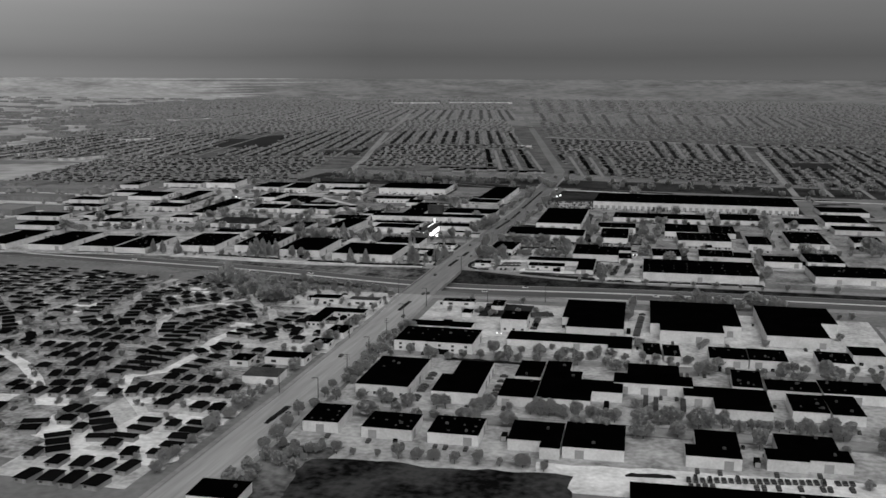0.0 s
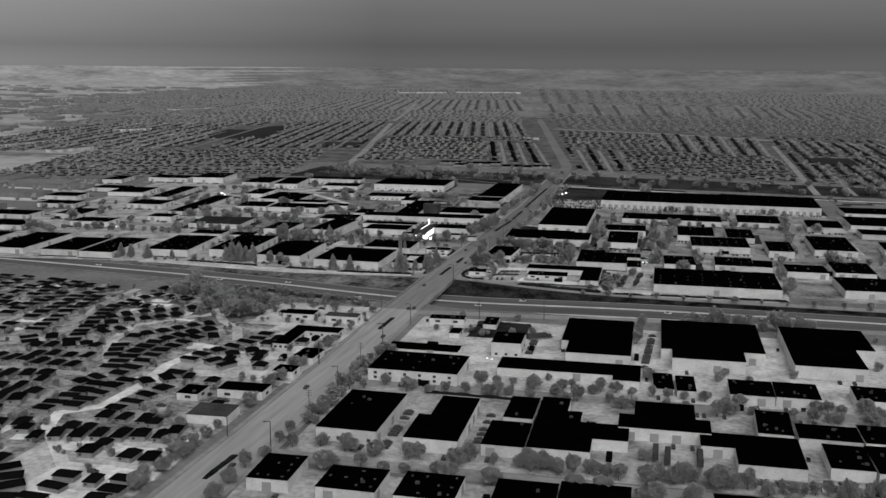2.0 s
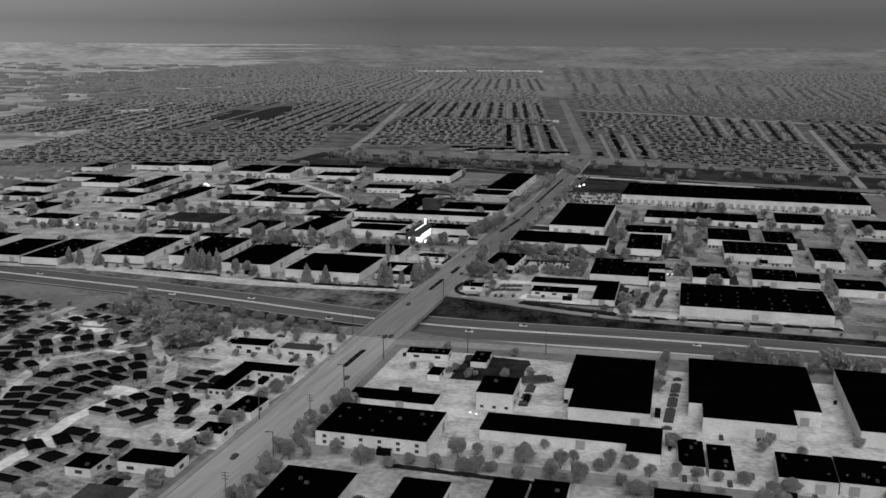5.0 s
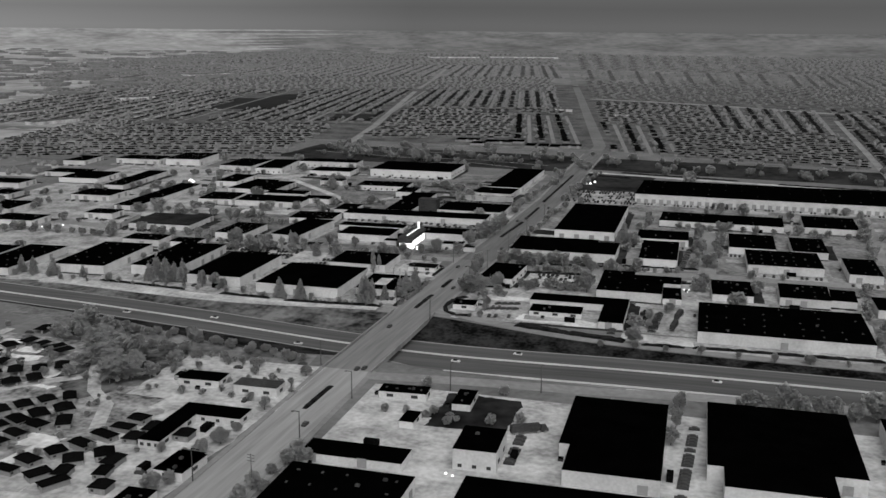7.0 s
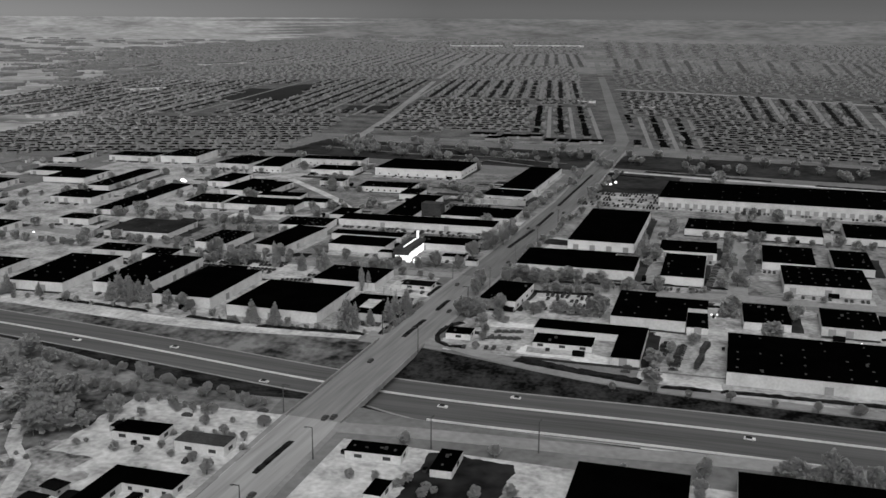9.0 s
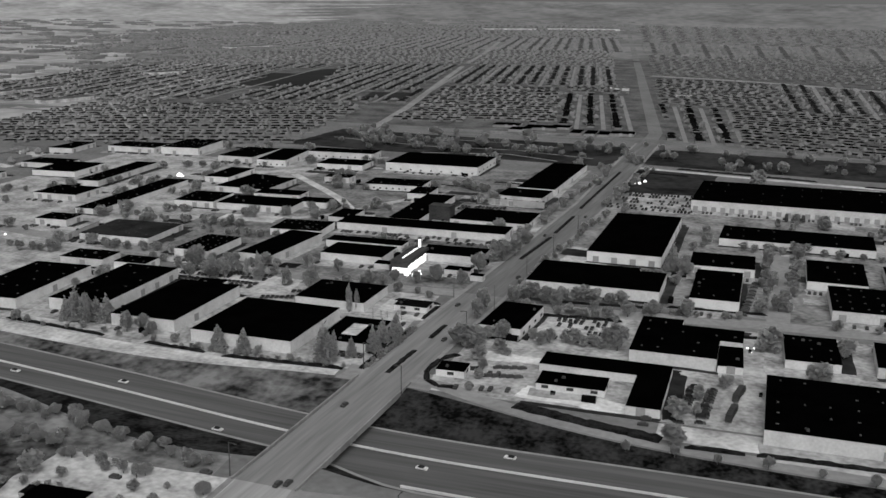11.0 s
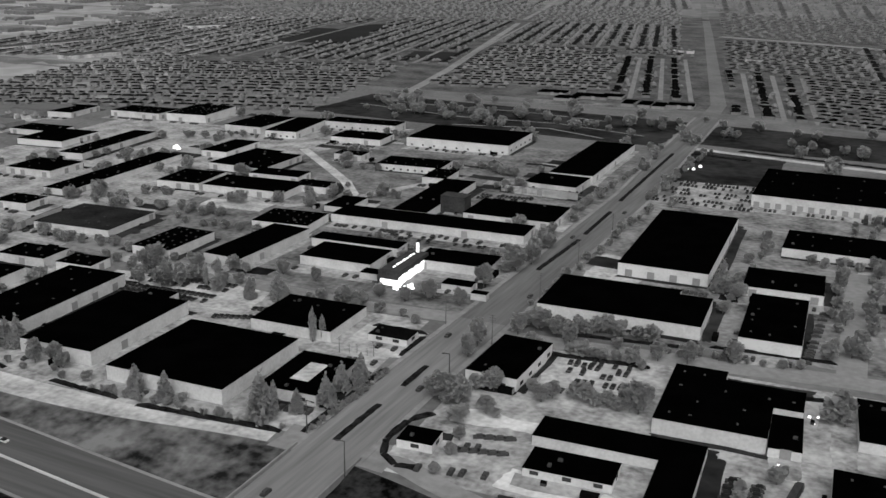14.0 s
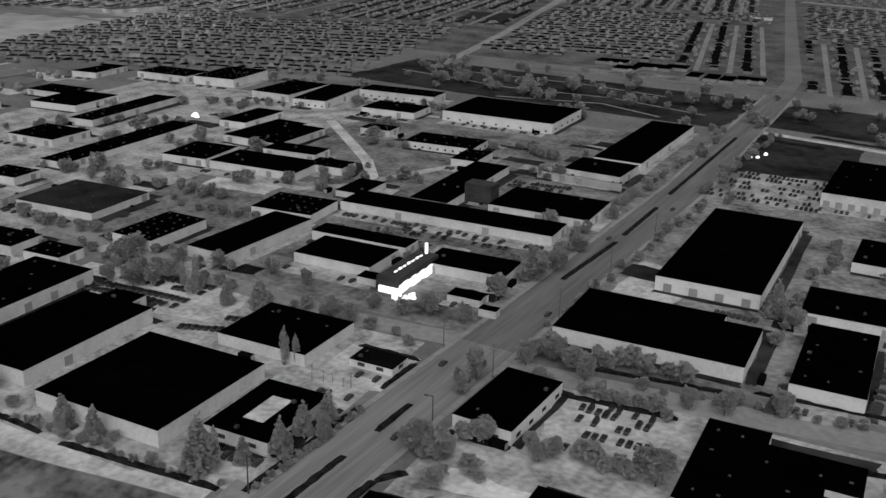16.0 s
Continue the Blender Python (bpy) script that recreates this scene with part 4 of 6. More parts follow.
# ---- the furnace plant ----
def furnace_plant():
    top = tagged(new("furnace_plant"), "grey furnace hall with glowing hot walls and chimney", "factory")
    top.matrix_basis = pose(-256, 974, 0, 0, 0, 2)
    part("hall", mesh_of("hall", *box_data([(-6, -19, -0.3, 6, 20, 7)]), grey_roof), top, "grey furnace hall")
    part("ridge_vent", mesh_of("ridge_vent", *box_data([(-0.6, -12 + 4 * i, 7, 0.2, -9.8 + 4 * i, 7.4 + 0.3 * (i % 2)) for i in range(7)]), hot_mat), top, "glowing ridge vent")
    part("hot_wall", mesh_of("hot_wall", *box_data([(6, -19 + 3.9 * i, 0.3 * (i % 3), 6.5, -15.3 + 3.9 * i, 4.2 + 0.5 * (i % 2)) for i in range(10)] + [(-4, -20, 0, 6.4, -19, 2.8)]), hot_mat), top, "glowing hot wall")
    vs, fs = prism([(0.8 * math.cos(a * math.pi / 6), 18 + 0.8 * math.sin(a * math.pi / 6)) for a in range(12)], 7, 12)
    part("chimney", mesh_of("chimney", vs, fs, hot_mat), top, "glowing steel chimney")
    r = random.Random(3)
    for i in range(26):
        x, y = r.uniform(7, 24), r.uniform(12, 32)
        w, d, h = r.uniform(0.8, 3.2), r.uniform(0.8, 3.2), r.uniform(1, 3.6)
        part("hot_drum", mesh_of("hot_drum", *box_data([(x, y, -0.1, x + w, y + d, h)]), hot_mat if r.random() < 0.8 else unit_mat), top, "hot metal drum")
    for i in range(12):
        x, y = r.uniform(2, 14), r.uniform(-27, -20)
        part("hot_drum", mesh_of("hot_drum", *box_data([(x, y, -0.1, x + r.uniform(0.8, 2), y + r.uniform(0.8, 2), r.uniform(0.8, 2.5))]), hot_mat), top, "hot metal drum")
    return top


furnace_plant()


def hot_unit(x, y, z, size, label):
    top = tagged(new("heat_vent"), label, "vent")
    top.matrix_basis = pose(x, y, z)
    part("casing", mesh_of("casing", *box_data([(-size, -size, 0, size, size, size)]), hot_mat), top)
    part("cap", mesh_of("cap", *box_data([(-size * 0.5, -size * 0.5, size, size * 0.5, size * 0.5, size * 1.5)]), hot_mat), top)


for x, y, z, s in ((-573, 1180, 0, 3.2), (-576, 1184, 0, 2.4), (-569, 1178, 0, 2.0), (-170, 1306, 0, 1.9), (-167, 1318, 0, 2.0), (-174, 1304, 0, 1.6), (-46, 893, 0, 0.9), (-43, 894, 0, 0.8), (-44, 888, 0, 0.7),
                   (-52, 850, 0, 0.8), (-32, 822, 0, 0.7), (22, 864, 0, 0.7), (30, 866, 0, 0.8), (36, 866, 0, 0.6), (-113, 594, 0, 0.7), (-110, 593, 0, 0.6), (-560, 930, 0, 1.0), (-548, 940, 0, 1.0)):
    hot_unit(x, y, z, s * 0.6, "glowing hot vent standing on concrete")


# ---- houses of the tract ----
def house_mesh(w, d, h, rise):
    top = tagged(new("house"), "small single-storey house with dark low-pitched roof", "house", "tract houses")
    part("wall", mesh_of("wall", *prism(ccw(rect(w - 0.6, d - 0.6)), -0.2, h), house_wall), top)
    a, b, o = w / 2 + 0.2, d / 2 + 0.2, h - 0.1
    vs = [(-a, -b, o), (a, -b, o), (a, b, o), (-a, b, o), (0, -b + 0.8, o + rise), (0, b - 0.8, o + rise), (-a, -b, o - 0.2), (a, -b, o - 0.2), (a, b, o - 0.2), (-a, b, o - 0.2)]
    fs = [(0, 1, 4), (1, 2, 5, 4), (2, 3, 5), (3, 0, 4, 5), (6, 7, 1, 0), (7, 8, 2, 1), (8, 9, 3, 2), (9, 6, 0, 3), (9, 8, 7, 6)]
    part("roof", mesh_of("roof", vs, fs, shingle_mat), top, "dark shingle roof")
    part("window", mesh_of("window", *box_data([(-w / 4 - 0.6, -d / 2 + 0.22, 1, -w / 4 + 0.6, -d / 2 + 0.34, 2)]), glass_mat), top)
    part("door", mesh_of("door", *box_data([(w / 4 - 0.5, -d / 2 + 0.22, 0, w / 4 + 0.5, -d / 2 + 0.34, 2.05)]), door_mat), top)
    return top


HOUSES = [house_mesh(6.6, 10.2, 2.9, 1.0), house_mesh(6.0, 11.5, 2.9, 0.9), house_mesh(7.4, 9.2, 3.0, 1.1)]
SPOTS = []
hr = random.Random(11)


def free(x, y, r):
    for a, b, s in SPOTS:
        if (a - x) ** 2 + (b - y) ** 2 < (r + s) ** 2:
            return False
    for cx, cy, ang, poly in FOOT:
        if abs(x - cx) < 130 and abs(y - cy) < 130:
            c, s = math.cos(radians(-ang)), math.sin(radians(-ang))
            px, py = (x - cx) * c - (y - cy) * s, (x - cx) * s + (y - cy) * c
            if inside((px, py), poly):
                return False
            for k in range(6):
                if inside((px + r * math.cos(k * 1.047), py + r * math.sin(k * 1.047)), poly):
                    return False
    return True


used = set()


PLOTS = []


def plot(x, y, ang, sx, sy, sz):
    PLOTS.append((y, x, ang, sx, sy, sz, hr.randrange(3)))
    SPOTS.append((x, y, 4.2))


def house_row(line, gap=10.5, turn=0.0):
    left = 0.0
    for (x0, y0), (x1, y1) in zip(line, line[1:]):
        d = math.hypot(x1 - x0, y1 - y0)
        s = left
        ang = math.degrees(math.atan2(y1 - y0, x1 - x0))
        while s < d:
            x, y = x0 + (x1 - x0) * s / d, y0 + (y1 - y0) * s / d
            if free(x, y, 3.9) and hr.random() < 0.96:
                plot(x + hr.uniform(-0.5, 0.5), y + hr.uniform(-0.5, 0.5), ang + turn + hr.uniform(-6, 6), hr.uniform(0.85, 1.1), hr.uniform(0.78, 1.0) if y > 450 else hr.uniform(0.9, 1.05), hr.uniform(0.75, 0.95))
            s += gap * hr.uniform(0.93, 1.1)
        left = s - d


def build_houses():
    """The nearest houses one by one, those at the back of the tract joined."""
    for y, x, ang, sx, sy, sz, k in sorted(PLOTS)[:296]:
        m = pose(x, y, 0, 0, 0, ang) @ Matrix.Diagonal((sx, sy, sz, 1))
        if k in used:
            copy_thing(HOUSES[k], m).matrix_basis = m
        else:
            used.add(k)
            HOUSES[k].matrix_basis = m
    vs, fs, mats = [], [], []
    for y, x, ang, sx, sy, sz, k in sorted(PLOTS)[296:]:
        for me, slot in ((HOUSES[k].children[0].data, 0), (HOUSES[k].children[1].data, 1)):
            n, m = len(vs), pose(x, y, 0, 0, 0, ang) @ Matrix.Diagonal((sx, sy, sz, 1))
            vs += [tuple(m @ v.co) for v in me.vertices]
            fs += [tuple(n + j for j in p.vertices) for p in me.polygons]
            mats += [slot] * len(me.polygons)
    me = mesh_of("tract_houses", vs, fs, house_wall)
    me.materials.append(shingle_mat)
    for p, slot in zip(me.polygons, mats):
        p.material_index = slot
    tagged(new("tract_houses", me), "dark-roofed small houses at the back of the tract", "houses", kind="stuff")


TRACT_LANES = ([(-271, 575), (-277, 536), (-272, 503), (-273, 469), (-287, 456), (-281, 440), (-262, 420), (-248, 404), (-205, 404)], [(-391, 693), (-390, 653), (-384, 625), (-377, 595), (-372, 578)],
               [(-302, 645), (-323, 626), (-339, 603), (-332, 570), (-319, 545), (-306, 528)], [(-254, 352), (-248, 380), (-246, 402)], [(-206, 410), (-211, 446), (-209, 465)], [(-382, 563), (-357, 557), (-331, 567)],
               [(-395, 508), (-352, 508), (-306, 511)], [(-281, 518), (-257, 529), (-228, 532), (-205, 532)], [(-400, 490), (-357, 462), (-333, 440), (-304, 406), (-281, 410)],
               [(-326, 684), (-306, 650), (-290, 627), (-274, 614), (-262, 590)], [(-423, 560), (-421, 620), (-421, 700)])
filled = 0


def near_line(x, y, line, half):
    for (x0, y0), (x1, y1) in zip(line, line[1:]):
        d = (x1 - x0) ** 2 + (y1 - y0) ** 2
        t = max(0, min(1, ((x - x0) * (x1 - x0) + (y - y0) * (y1 - y0)) / d))
        if (x - x0 - t * (x1 - x0)) ** 2 + (y - y0 - t * (y1 - y0)) ** 2 < half * half:
            return True
    return False


def near_any(x, y, lines, half):
    return any(near_line(x, y, line, half) for line in lines)


house_row([(-466, 600), (-469, 648), (-462, 700)])
house_row([(-446, 640), (-443, 673), (-439, 700)])
house_row([(-452, 585), (-450, 632)])
house_row([(-431, 560), (-430, 620), (-428, 695)])
house_row([(-409, 570), (-409, 597), (-411, 625), (-414, 657), (-410, 681), (-396, 687)])
house_row([(-388, 575), (-396, 620), (-400, 660)])
house_row([(-352, 560), (-362, 590), (-374, 630), (-369, 662), (-364, 674), (-345, 670), (-328, 662)], 9.8)
house_row([(-361, 614), (-346, 629), (-327, 643), (-315, 653)], 9.8)
house_row([(-352, 600), (-338, 612), (-318, 634)], 9.8)
house_row([(-368, 563), (-351, 572), (-338, 590)], 9.8)
house_row([(-312, 540), (-320, 560), (-321, 579), (-309, 595), (-299, 608), (-289, 617)], 9.4)
house_row([(-301, 520), (-303, 545), (-303, 568), (-295, 589), (-282, 606)], 9.4)
house_row([(-301, 495), (-296, 506)], 9.4)
house_row([(-290, 535), (-291, 560), (-284, 585), (-275, 592)], 9.4)
house_row([(-294, 455), (-294, 476), (-292, 500), (-290, 524)], 9.4)
house_row([(-284, 463), (-283, 481), (-280, 506)], 9.4)
house_row([(-268, 545), (-265, 558), (-257, 568), (-250, 590), (-248, 606)], 9.8)
house_row([(-262, 465), (-259, 484), (-255, 500)], 10)
house_row([(-254, 545), (-238, 538)], 10)
house_row([(-250, 560), (-238, 570)], 10)
house_row([(-270, 504), (-262, 512), (-262, 530)], 10)
house_row([(-380, 558), (-368, 545), (-351, 548), (-334, 560)], 9.8)
house_row([(-345, 533), (-312, 535)], 9.6)
house_row([(-388, 511), (-373, 522), (-338, 518), (-313, 520)], 9.8)
house_row([(-364, 494), (-345, 497), (-318, 503)], 9.6)
house_row([(-347, 476), (-321, 483)], 9.6)
house_row([(-335, 459), (-313, 465)], 9.6)
house_row([(-325, 445), (-308, 450)], 9.6)
house_row([(-312, 431), (-288, 439)], 9.6)
house_row([(-315, 417), (-292, 421)], 9.6)
house_row([(-269, 429), (-244, 436), (-216, 441)], 9.4)
house_row([(-244, 416), (-213, 417)], 9.4)
house_row([(-261, 455), (-238, 457)], 9.6)
house_row([(-292, 398), (-272, 398)], 9.0, 0)
house_row([(-288, 378), (-284, 366)], 9.0)
house_row([(-264, 392), (-251, 376), (-246, 360)], 9.6)
house_row([(-237, 392), (-238, 355)], 9.4)
house_row([(-214, 395), (-212, 355)], 9.4)
house_row([(-268, 366), (-256, 350)], 9.6)
house_row([(-252, 324), (-212, 325)])
house_row([(-250, 340), (-212, 341)])
for x in (-486, -505, -524, -545, -565, -590, -612, -640):
    house_row([(x, 600), (x - 3, 650), (x, 704)], 10.8)
house_row([(-410, 520), (-430, 545), (-470, 580)])
house_row([(-420, 500), (-445, 530), (-490, 575)])

for i in range(2600):
    x, y = hr.uniform(-470, -215), hr.uniform(345, 700)
    if y > 600 and x > -335 or near_any(x, y, TRACT_LANES, 6.5) or not free(x, y, 3.4):
        continue
    plot(x, y, 8 + hr.uniform(-6, 6), hr.uniform(0.8, 1.05), hr.uniform(0.7, 0.9), hr.uniform(0.75, 0.95))
    filled += 1
    if filled > 110:
        break
build_houses()
for i in range(44):
    x, y = hr.uniform(-460, -215), hr.uniform(350, 690) if i % 2 else hr.uniform(540, 670)
    patch("tract_yard", x, y, hr.uniform(6, 18), hr.uniform(5, 12), hr.uniform(-10, 10), 0.026 + 0.0004 * i, white_lot if i % 3 else lot_mat, "bright paved yard between tract houses", "pavement", 4)
for x, y, w, d in ((-240, 372, 44, 22), (-225, 402, 40, 10), (-232, 352, 50, 12), (-280, 385, 16, 40), (-300, 420, 12, 30), (-240, 424, 50, 9)):
    patch("tract_yard", x, y, w, d, 3, 0.046, white_lot, "bright paved ground between tract houses", "pavement", 5)
for line, wide, mat in zip(TRACT_LANES, (6.5, 6, 6.5, 6, 5, 6, 6, 7, 7, 6, 5), (white_lot, lot_mat, bright_lot, white_lot, white_lot, bright_lot, lot_mat, bright_lot, white_lot, bright_lot, lot_mat)):
    strip("tract_street", line, wide, 0.05 + 0.001 * wide + 0.0002 * line[0][1], mat, "pale narrow street winding between houses", "road")
for x in (-457, -495, -534, -578):
    strip("tract_street", [(x, 585), (x, 640), (x, 706)], 5, 0.05, street_mat, "narrow street between houses", "road")
slab("tract_yard", -245, 545, 60, 60, 2, 0.02, lot_mat, "pale paved ground among houses")
patch("grove_lawn", -290, 655, 44, 66, -35, 0.03, bank_mat, "smooth grey lawn beside the freeway", "lawn")


# ---- trees ----
def crown_mesh(name, shape, seed, count, leaf):
    r = random.Random(seed)
    vs, fs = [], []
    for i in range(count):
        while True:
            p = Vector((r.uniform(-1, 1), r.uniform(-1, 1), r.uniform(0, 1)))
            rad = math.hypot(p.x, p.y)
            bumps = 0.8 + 0.5 * noise.noise(Vector((p.x * 1.7, p.y * 1.7, p.z * 1.7 + seed * 7))) + 0.2 * noise.noise(Vector((p.x * 4.5, p.y * 4.5, p.z * 4.5 + seed * 3)))
            if shape == "cone":
                ok = rad < (1.02 - p.z) ** 0.8 * bumps and rad > (0.55 - p.z) * 0.5
            elif shape == "column":
                ok = rad < math.sin(math.pi * min(1, 0.12 + p.z * 0.88)) ** 0.6 * bumps
            else:
                q = math.sqrt(rad ** 2 + (2 * p.z - 1) ** 2)
                ok = 0.35 < q < bumps
            if ok:
                break
        n = Vector((r.gauss(0, 1), r.gauss(0, 1), r.gauss(0, 1) + 4.5)).normalized()
        u = n.orthogonal().normalized()
        v = n.cross(u)
        s = leaf * r.uniform(0.6, 1.3)
        k = len(vs)
        for j in range(5):
            a = j * 1.2566 + r.uniform(-0.3, 0.3)
            q = p + (u * math.cos(a) + v * math.sin(a)) * s
            vs.append((q.x, q.y, max(-0.02, q.z * 1.0)))
        fs.append((k, k + 1, k + 2, k + 3, k + 4))
    return mesh_of(name, vs, fs, leaf_mat)


def trunk_mesh(h, r0, limbs, seed):
    r = random.Random(seed)
    vs, fs = [], []

    def limb(p, q, a, b):
        d = (q - p).normalized()
        u = d.orthogonal().normalized()
        w = d.cross(u)
        k = len(vs)
        for c, rad in ((p, a), (q, b)):
            for j in range(6):
                t = c + (u * math.cos(j * 1.0472) + w * math.sin(j * 1.0472)) * rad
                vs.append(tuple(t))
        for j in range(6):
            fs.append((k + j, k + (j + 1) % 6, k + 6 + (j + 1) % 6, k + 6 + j))

    limb(Vector((0, 0, -0.3)), Vector((0, 0, h)), r0, r0 * 0.6)
    for i in range(limbs):
        a = i * 6.283 / limbs + r.uniform(-0.3, 0.3)
        limb(Vector((0, 0, h * r.uniform(0.75, 1))), Vector((math.cos(a) * h * 0.6, math.sin(a) * h * 0.6, h * 1.6)), r0 * 0.5, r0 * 0.15)
    return mesh_of("trunk", vs, fs, bark_mat)


def tree_thing(name, shape, width, height, clear, seed, label, count=900, leaf=0.1):
    top = tagged(new(name), label, "tree")
    part("trunk", trunk_mesh(clear + height * 0.2, 0.16 + height * 0.012, 4 if shape == "round" else 0, seed), top)
    crown = part("crown", crown_mesh("crown", shape, seed, count, leaf), top)
    crown.matrix_basis = Matrix.Translation((0, 0, clear)) @ Matrix.Diagonal((width / 2, width / 2, height, 1))
    return top


def palm_thing():
    top = tagged(new("palm_tree"), "tall slender palm with a tuft of fronds", "palm tree")
    part("trunk", trunk_mesh(11, 0.25, 0, 5), top)
    vs, fs = [], []
    for i in range(18):
        a, dn = i * 0.349 * 2.1, 0.3 + 0.9 * (i % 3) / 2
        for s in range(3):
            k = len(vs)
            r0, r1 = 0.9 * s, 0.9 * (s + 1)
            z0, z1 = 11 + 0.5 * s - dn * 0.28 * s * s, 11 + 0.5 * (s + 1) - dn * 0.28 * (s + 1) ** 2
            wd = 0.32 * (3 - s) / 3 + 0.1
            ox, oy = -math.sin(a) * wd, math.cos(a) * wd
            vs += [(math.cos(a) * r0 + ox, math.sin(a) * r0 + oy, z0 - 0.15), (math.cos(a) * r0 - ox, math.sin(a) * r0 - oy, z0 - 0.15),
                   (math.cos(a) * r1 - ox * 0.7, math.sin(a) * r1 - oy * 0.7, z1), (math.cos(a) * r1 + ox * 0.7, math.sin(a) * r1 + oy * 0.7, z1)]
            fs.append((k, k + 1, k + 2, k + 3))
    part("crown", mesh_of("crown", vs, fs, leaf_mat), top)
    return top


TREES = {
    "round": [tree_thing("tree", "round", 7.0, 6.5, 1.6, 1, "broad leafy street tree with uneven grey crown", 1300, 0.13), tree_thing("tree", "round", 8.5, 6.0, 1.5, 2, "broad leafy street tree with uneven grey crown", 1300, 0.13),
              tree_thing("tree", "round", 5.5, 5.5, 1.4, 3, "small leafy tree with rounded grey crown", 1200, 0.13)],
    "big": [tree_thing("tree", "round", 12.0, 10.5, 2.0, 4, "large spreading tree with dense grey crown", 1700, 0.11), tree_thing("tree", "round", 10.0, 12.0, 2.0, 5, "large tall tree with dense grey crown", 1700, 0.11)],
    "cone": [tree_thing("conifer", "cone", 11.5, 15.0, 0.8, 6, "tall conifer with pointed grey crown", 1300, 0.1), tree_thing("conifer", "cone", 9.6, 12.5, 0.8, 7, "tall conifer with pointed grey crown", 1300, 0.1)],
    "column": [tree_thing("cypress", "column", 3.6, 14.0, 0.6, 8, "slender upright cypress with narrow crown", 800, 0.1)],
    "shrub": [tree_thing("shrub", "round", 3.4, 2.6, 0.2, 9, "low rounded shrub in a planted bed", 150, 0.22)],
    "palm": [palm_thing()],
}
placed = set()
NAMED, LOOSE = [], []
tr = random.Random(23)


def tree(kind, x, y, size=1.0, keep=False):
    r = {"round": 2.6, "big": 4.0, "cone": 2.4, "column": 1.4, "shrub": 1.2, "palm": 1.0}[kind] * size
    if not keep and not free(x, y, r * 0.8):
        return
    if kind in ("round", "big") and len(NAMED) > 290:
        LOOSE.append((x, y, size * (1.5 if kind == "big" else 1.0)))
        SPOTS.append((x, y, r * 0.5))
        return
    if kind in ("round", "big"):
        NAMED.append((x, y))
    k = tr.randrange(len(TREES[kind]))
    src = TREES[kind][k]
    f = size * tr.uniform(0.85, 1.15)
    z = 0.0
    m = pose(x, y, z, 0, 0, tr.uniform(0, 360)) @ Matrix.Diagonal((f, f, f, 1))
    if (kind, k) in placed:
        c = copy_thing(src, m)
        c.matrix_basis = m
    else:
        placed.add((kind, k))
        src.matrix_basis = m
    SPOTS.append((x, y, r * 0.3))


def tree_row(kind, x0, y0, x1, y1, n, size=1.0, spread=2.0):
    for i in range(n):
        t = (i + 0.5) / n
        tree(kind, x0 + (x1 - x0) * t + tr.uniform(-spread, spread), y0 + (y1 - y0) * t + tr.uniform(-spread, spread), size * tr.uniform(0.7, 1.3))


SPOTS.append((-246, 958, 20))
SPOTS.append((-238, 985, 16))
# conifers and tall trees in front of the warehouses
for x, y, s in ((-282, 799, 0.85), (-268, 799, 0.95), (-227, 803, 1.15), (-212, 823, 0.9), (-213, 836, 0.9), (-210, 846, 1.0), (-206, 838, 0.8), (-379, 807, 0.8), (-374, 809, 1.0), (-368, 809, 1.1), (-363, 811, 1.0), (-357, 812, 0.9),
                (-305, 906, 0.85), (-292, 911, 0.9), (-100, 1022, 1.1), (-352, 903, 0.7), (-218, 812, 0.7), (-472, 800, 0.8), (-462, 799, 0.9), (-447, 800, 0.8), (-425, 801, 0.7)):
    tree("cone", x, y, s, True)
for x, y in ((-249, 873), (-246, 876), (-336, 912), (-329, 913), (-224, 806), (-231, 806), (-365, 806)):
    tree("column", x, y, 1.0, True)
for x, y, s in ((-183, 901, 0.95), (-182, 888, 0.7), (-176, 846, 0.9), (-168, 845, 1.0), (-160, 862, 0.8), (-104, 867, 0.9), (-110, 872, 0.8), (-205, 1005, 1.1), (-201, 1020, 1.0), (-203, 1052, 0.7), (-140, 861, 0.6),
                (-172, 921, 0.8), (-164, 930, 0.9), (-155, 926, 0.9), (-148, 921, 0.7), (-366, 897, 0.8), (-354, 900, 0.9), (-347, 905, 0.9), (-376, 916, 0.9), (-361, 912, 0.8), (-258, 915, 0.9), (-251, 918, 0.8), (-236, 936, 0.6), (-226, 942, 0.8), (-210, 943, 0.7),
                (-210, 973, 0.8), (-80, 934, 0.8), (-109, 920, 0.6), (-97, 922, 0.7), (-338, 803, 0.7), (-331, 806, 0.75), (-324, 804, 0.6), (-250, 936, 0.55), (-312, 945, 0.7), (-290, 942, 0.7), (-40, 1000, 0.9), (-30, 1015, 0.8), (-46, 1055, 0.9), (-28, 1080, 0.8), (-35, 960, 0.7), (-92, 1013, 0.6)):
    tree("big", x, y, s, True)
# street trees
tree_row("round", -170, 429, 120, 434, 34, 0.85, 4.5)
tree_row("round", -170, 446, 120, 452, 30, 0.85, 4.5)
tree_row("big", -70, 449, -26, 451, 10, 0.58, 1.5)
tree_row("big", -16, 451, 26, 453, 10, 0.62, 1.5)
tree_row("big", 32, 452, 70, 454, 8, 0.58, 1.5)
tree_row("round", -165, 531, 120, 540, 34, 0.85, 4.5)
tree_row("round", -120, 549, 120, 556, 30, 0.85, 4.5)
tree_row("round", -168, 590, -168, 470, 10, 0.8, 2)
tree_row("round", -172, 378, -50, 384, 14, 0.7, 2)
tree_row("big", -165, 360, -150, 380, 4, 0.6, 4)
tree_row("round", -174, 340, -173, 470, 9, 0.7, 2)
tree_row("round", -207, 340, -207, 450, 14, 0.75, 2)
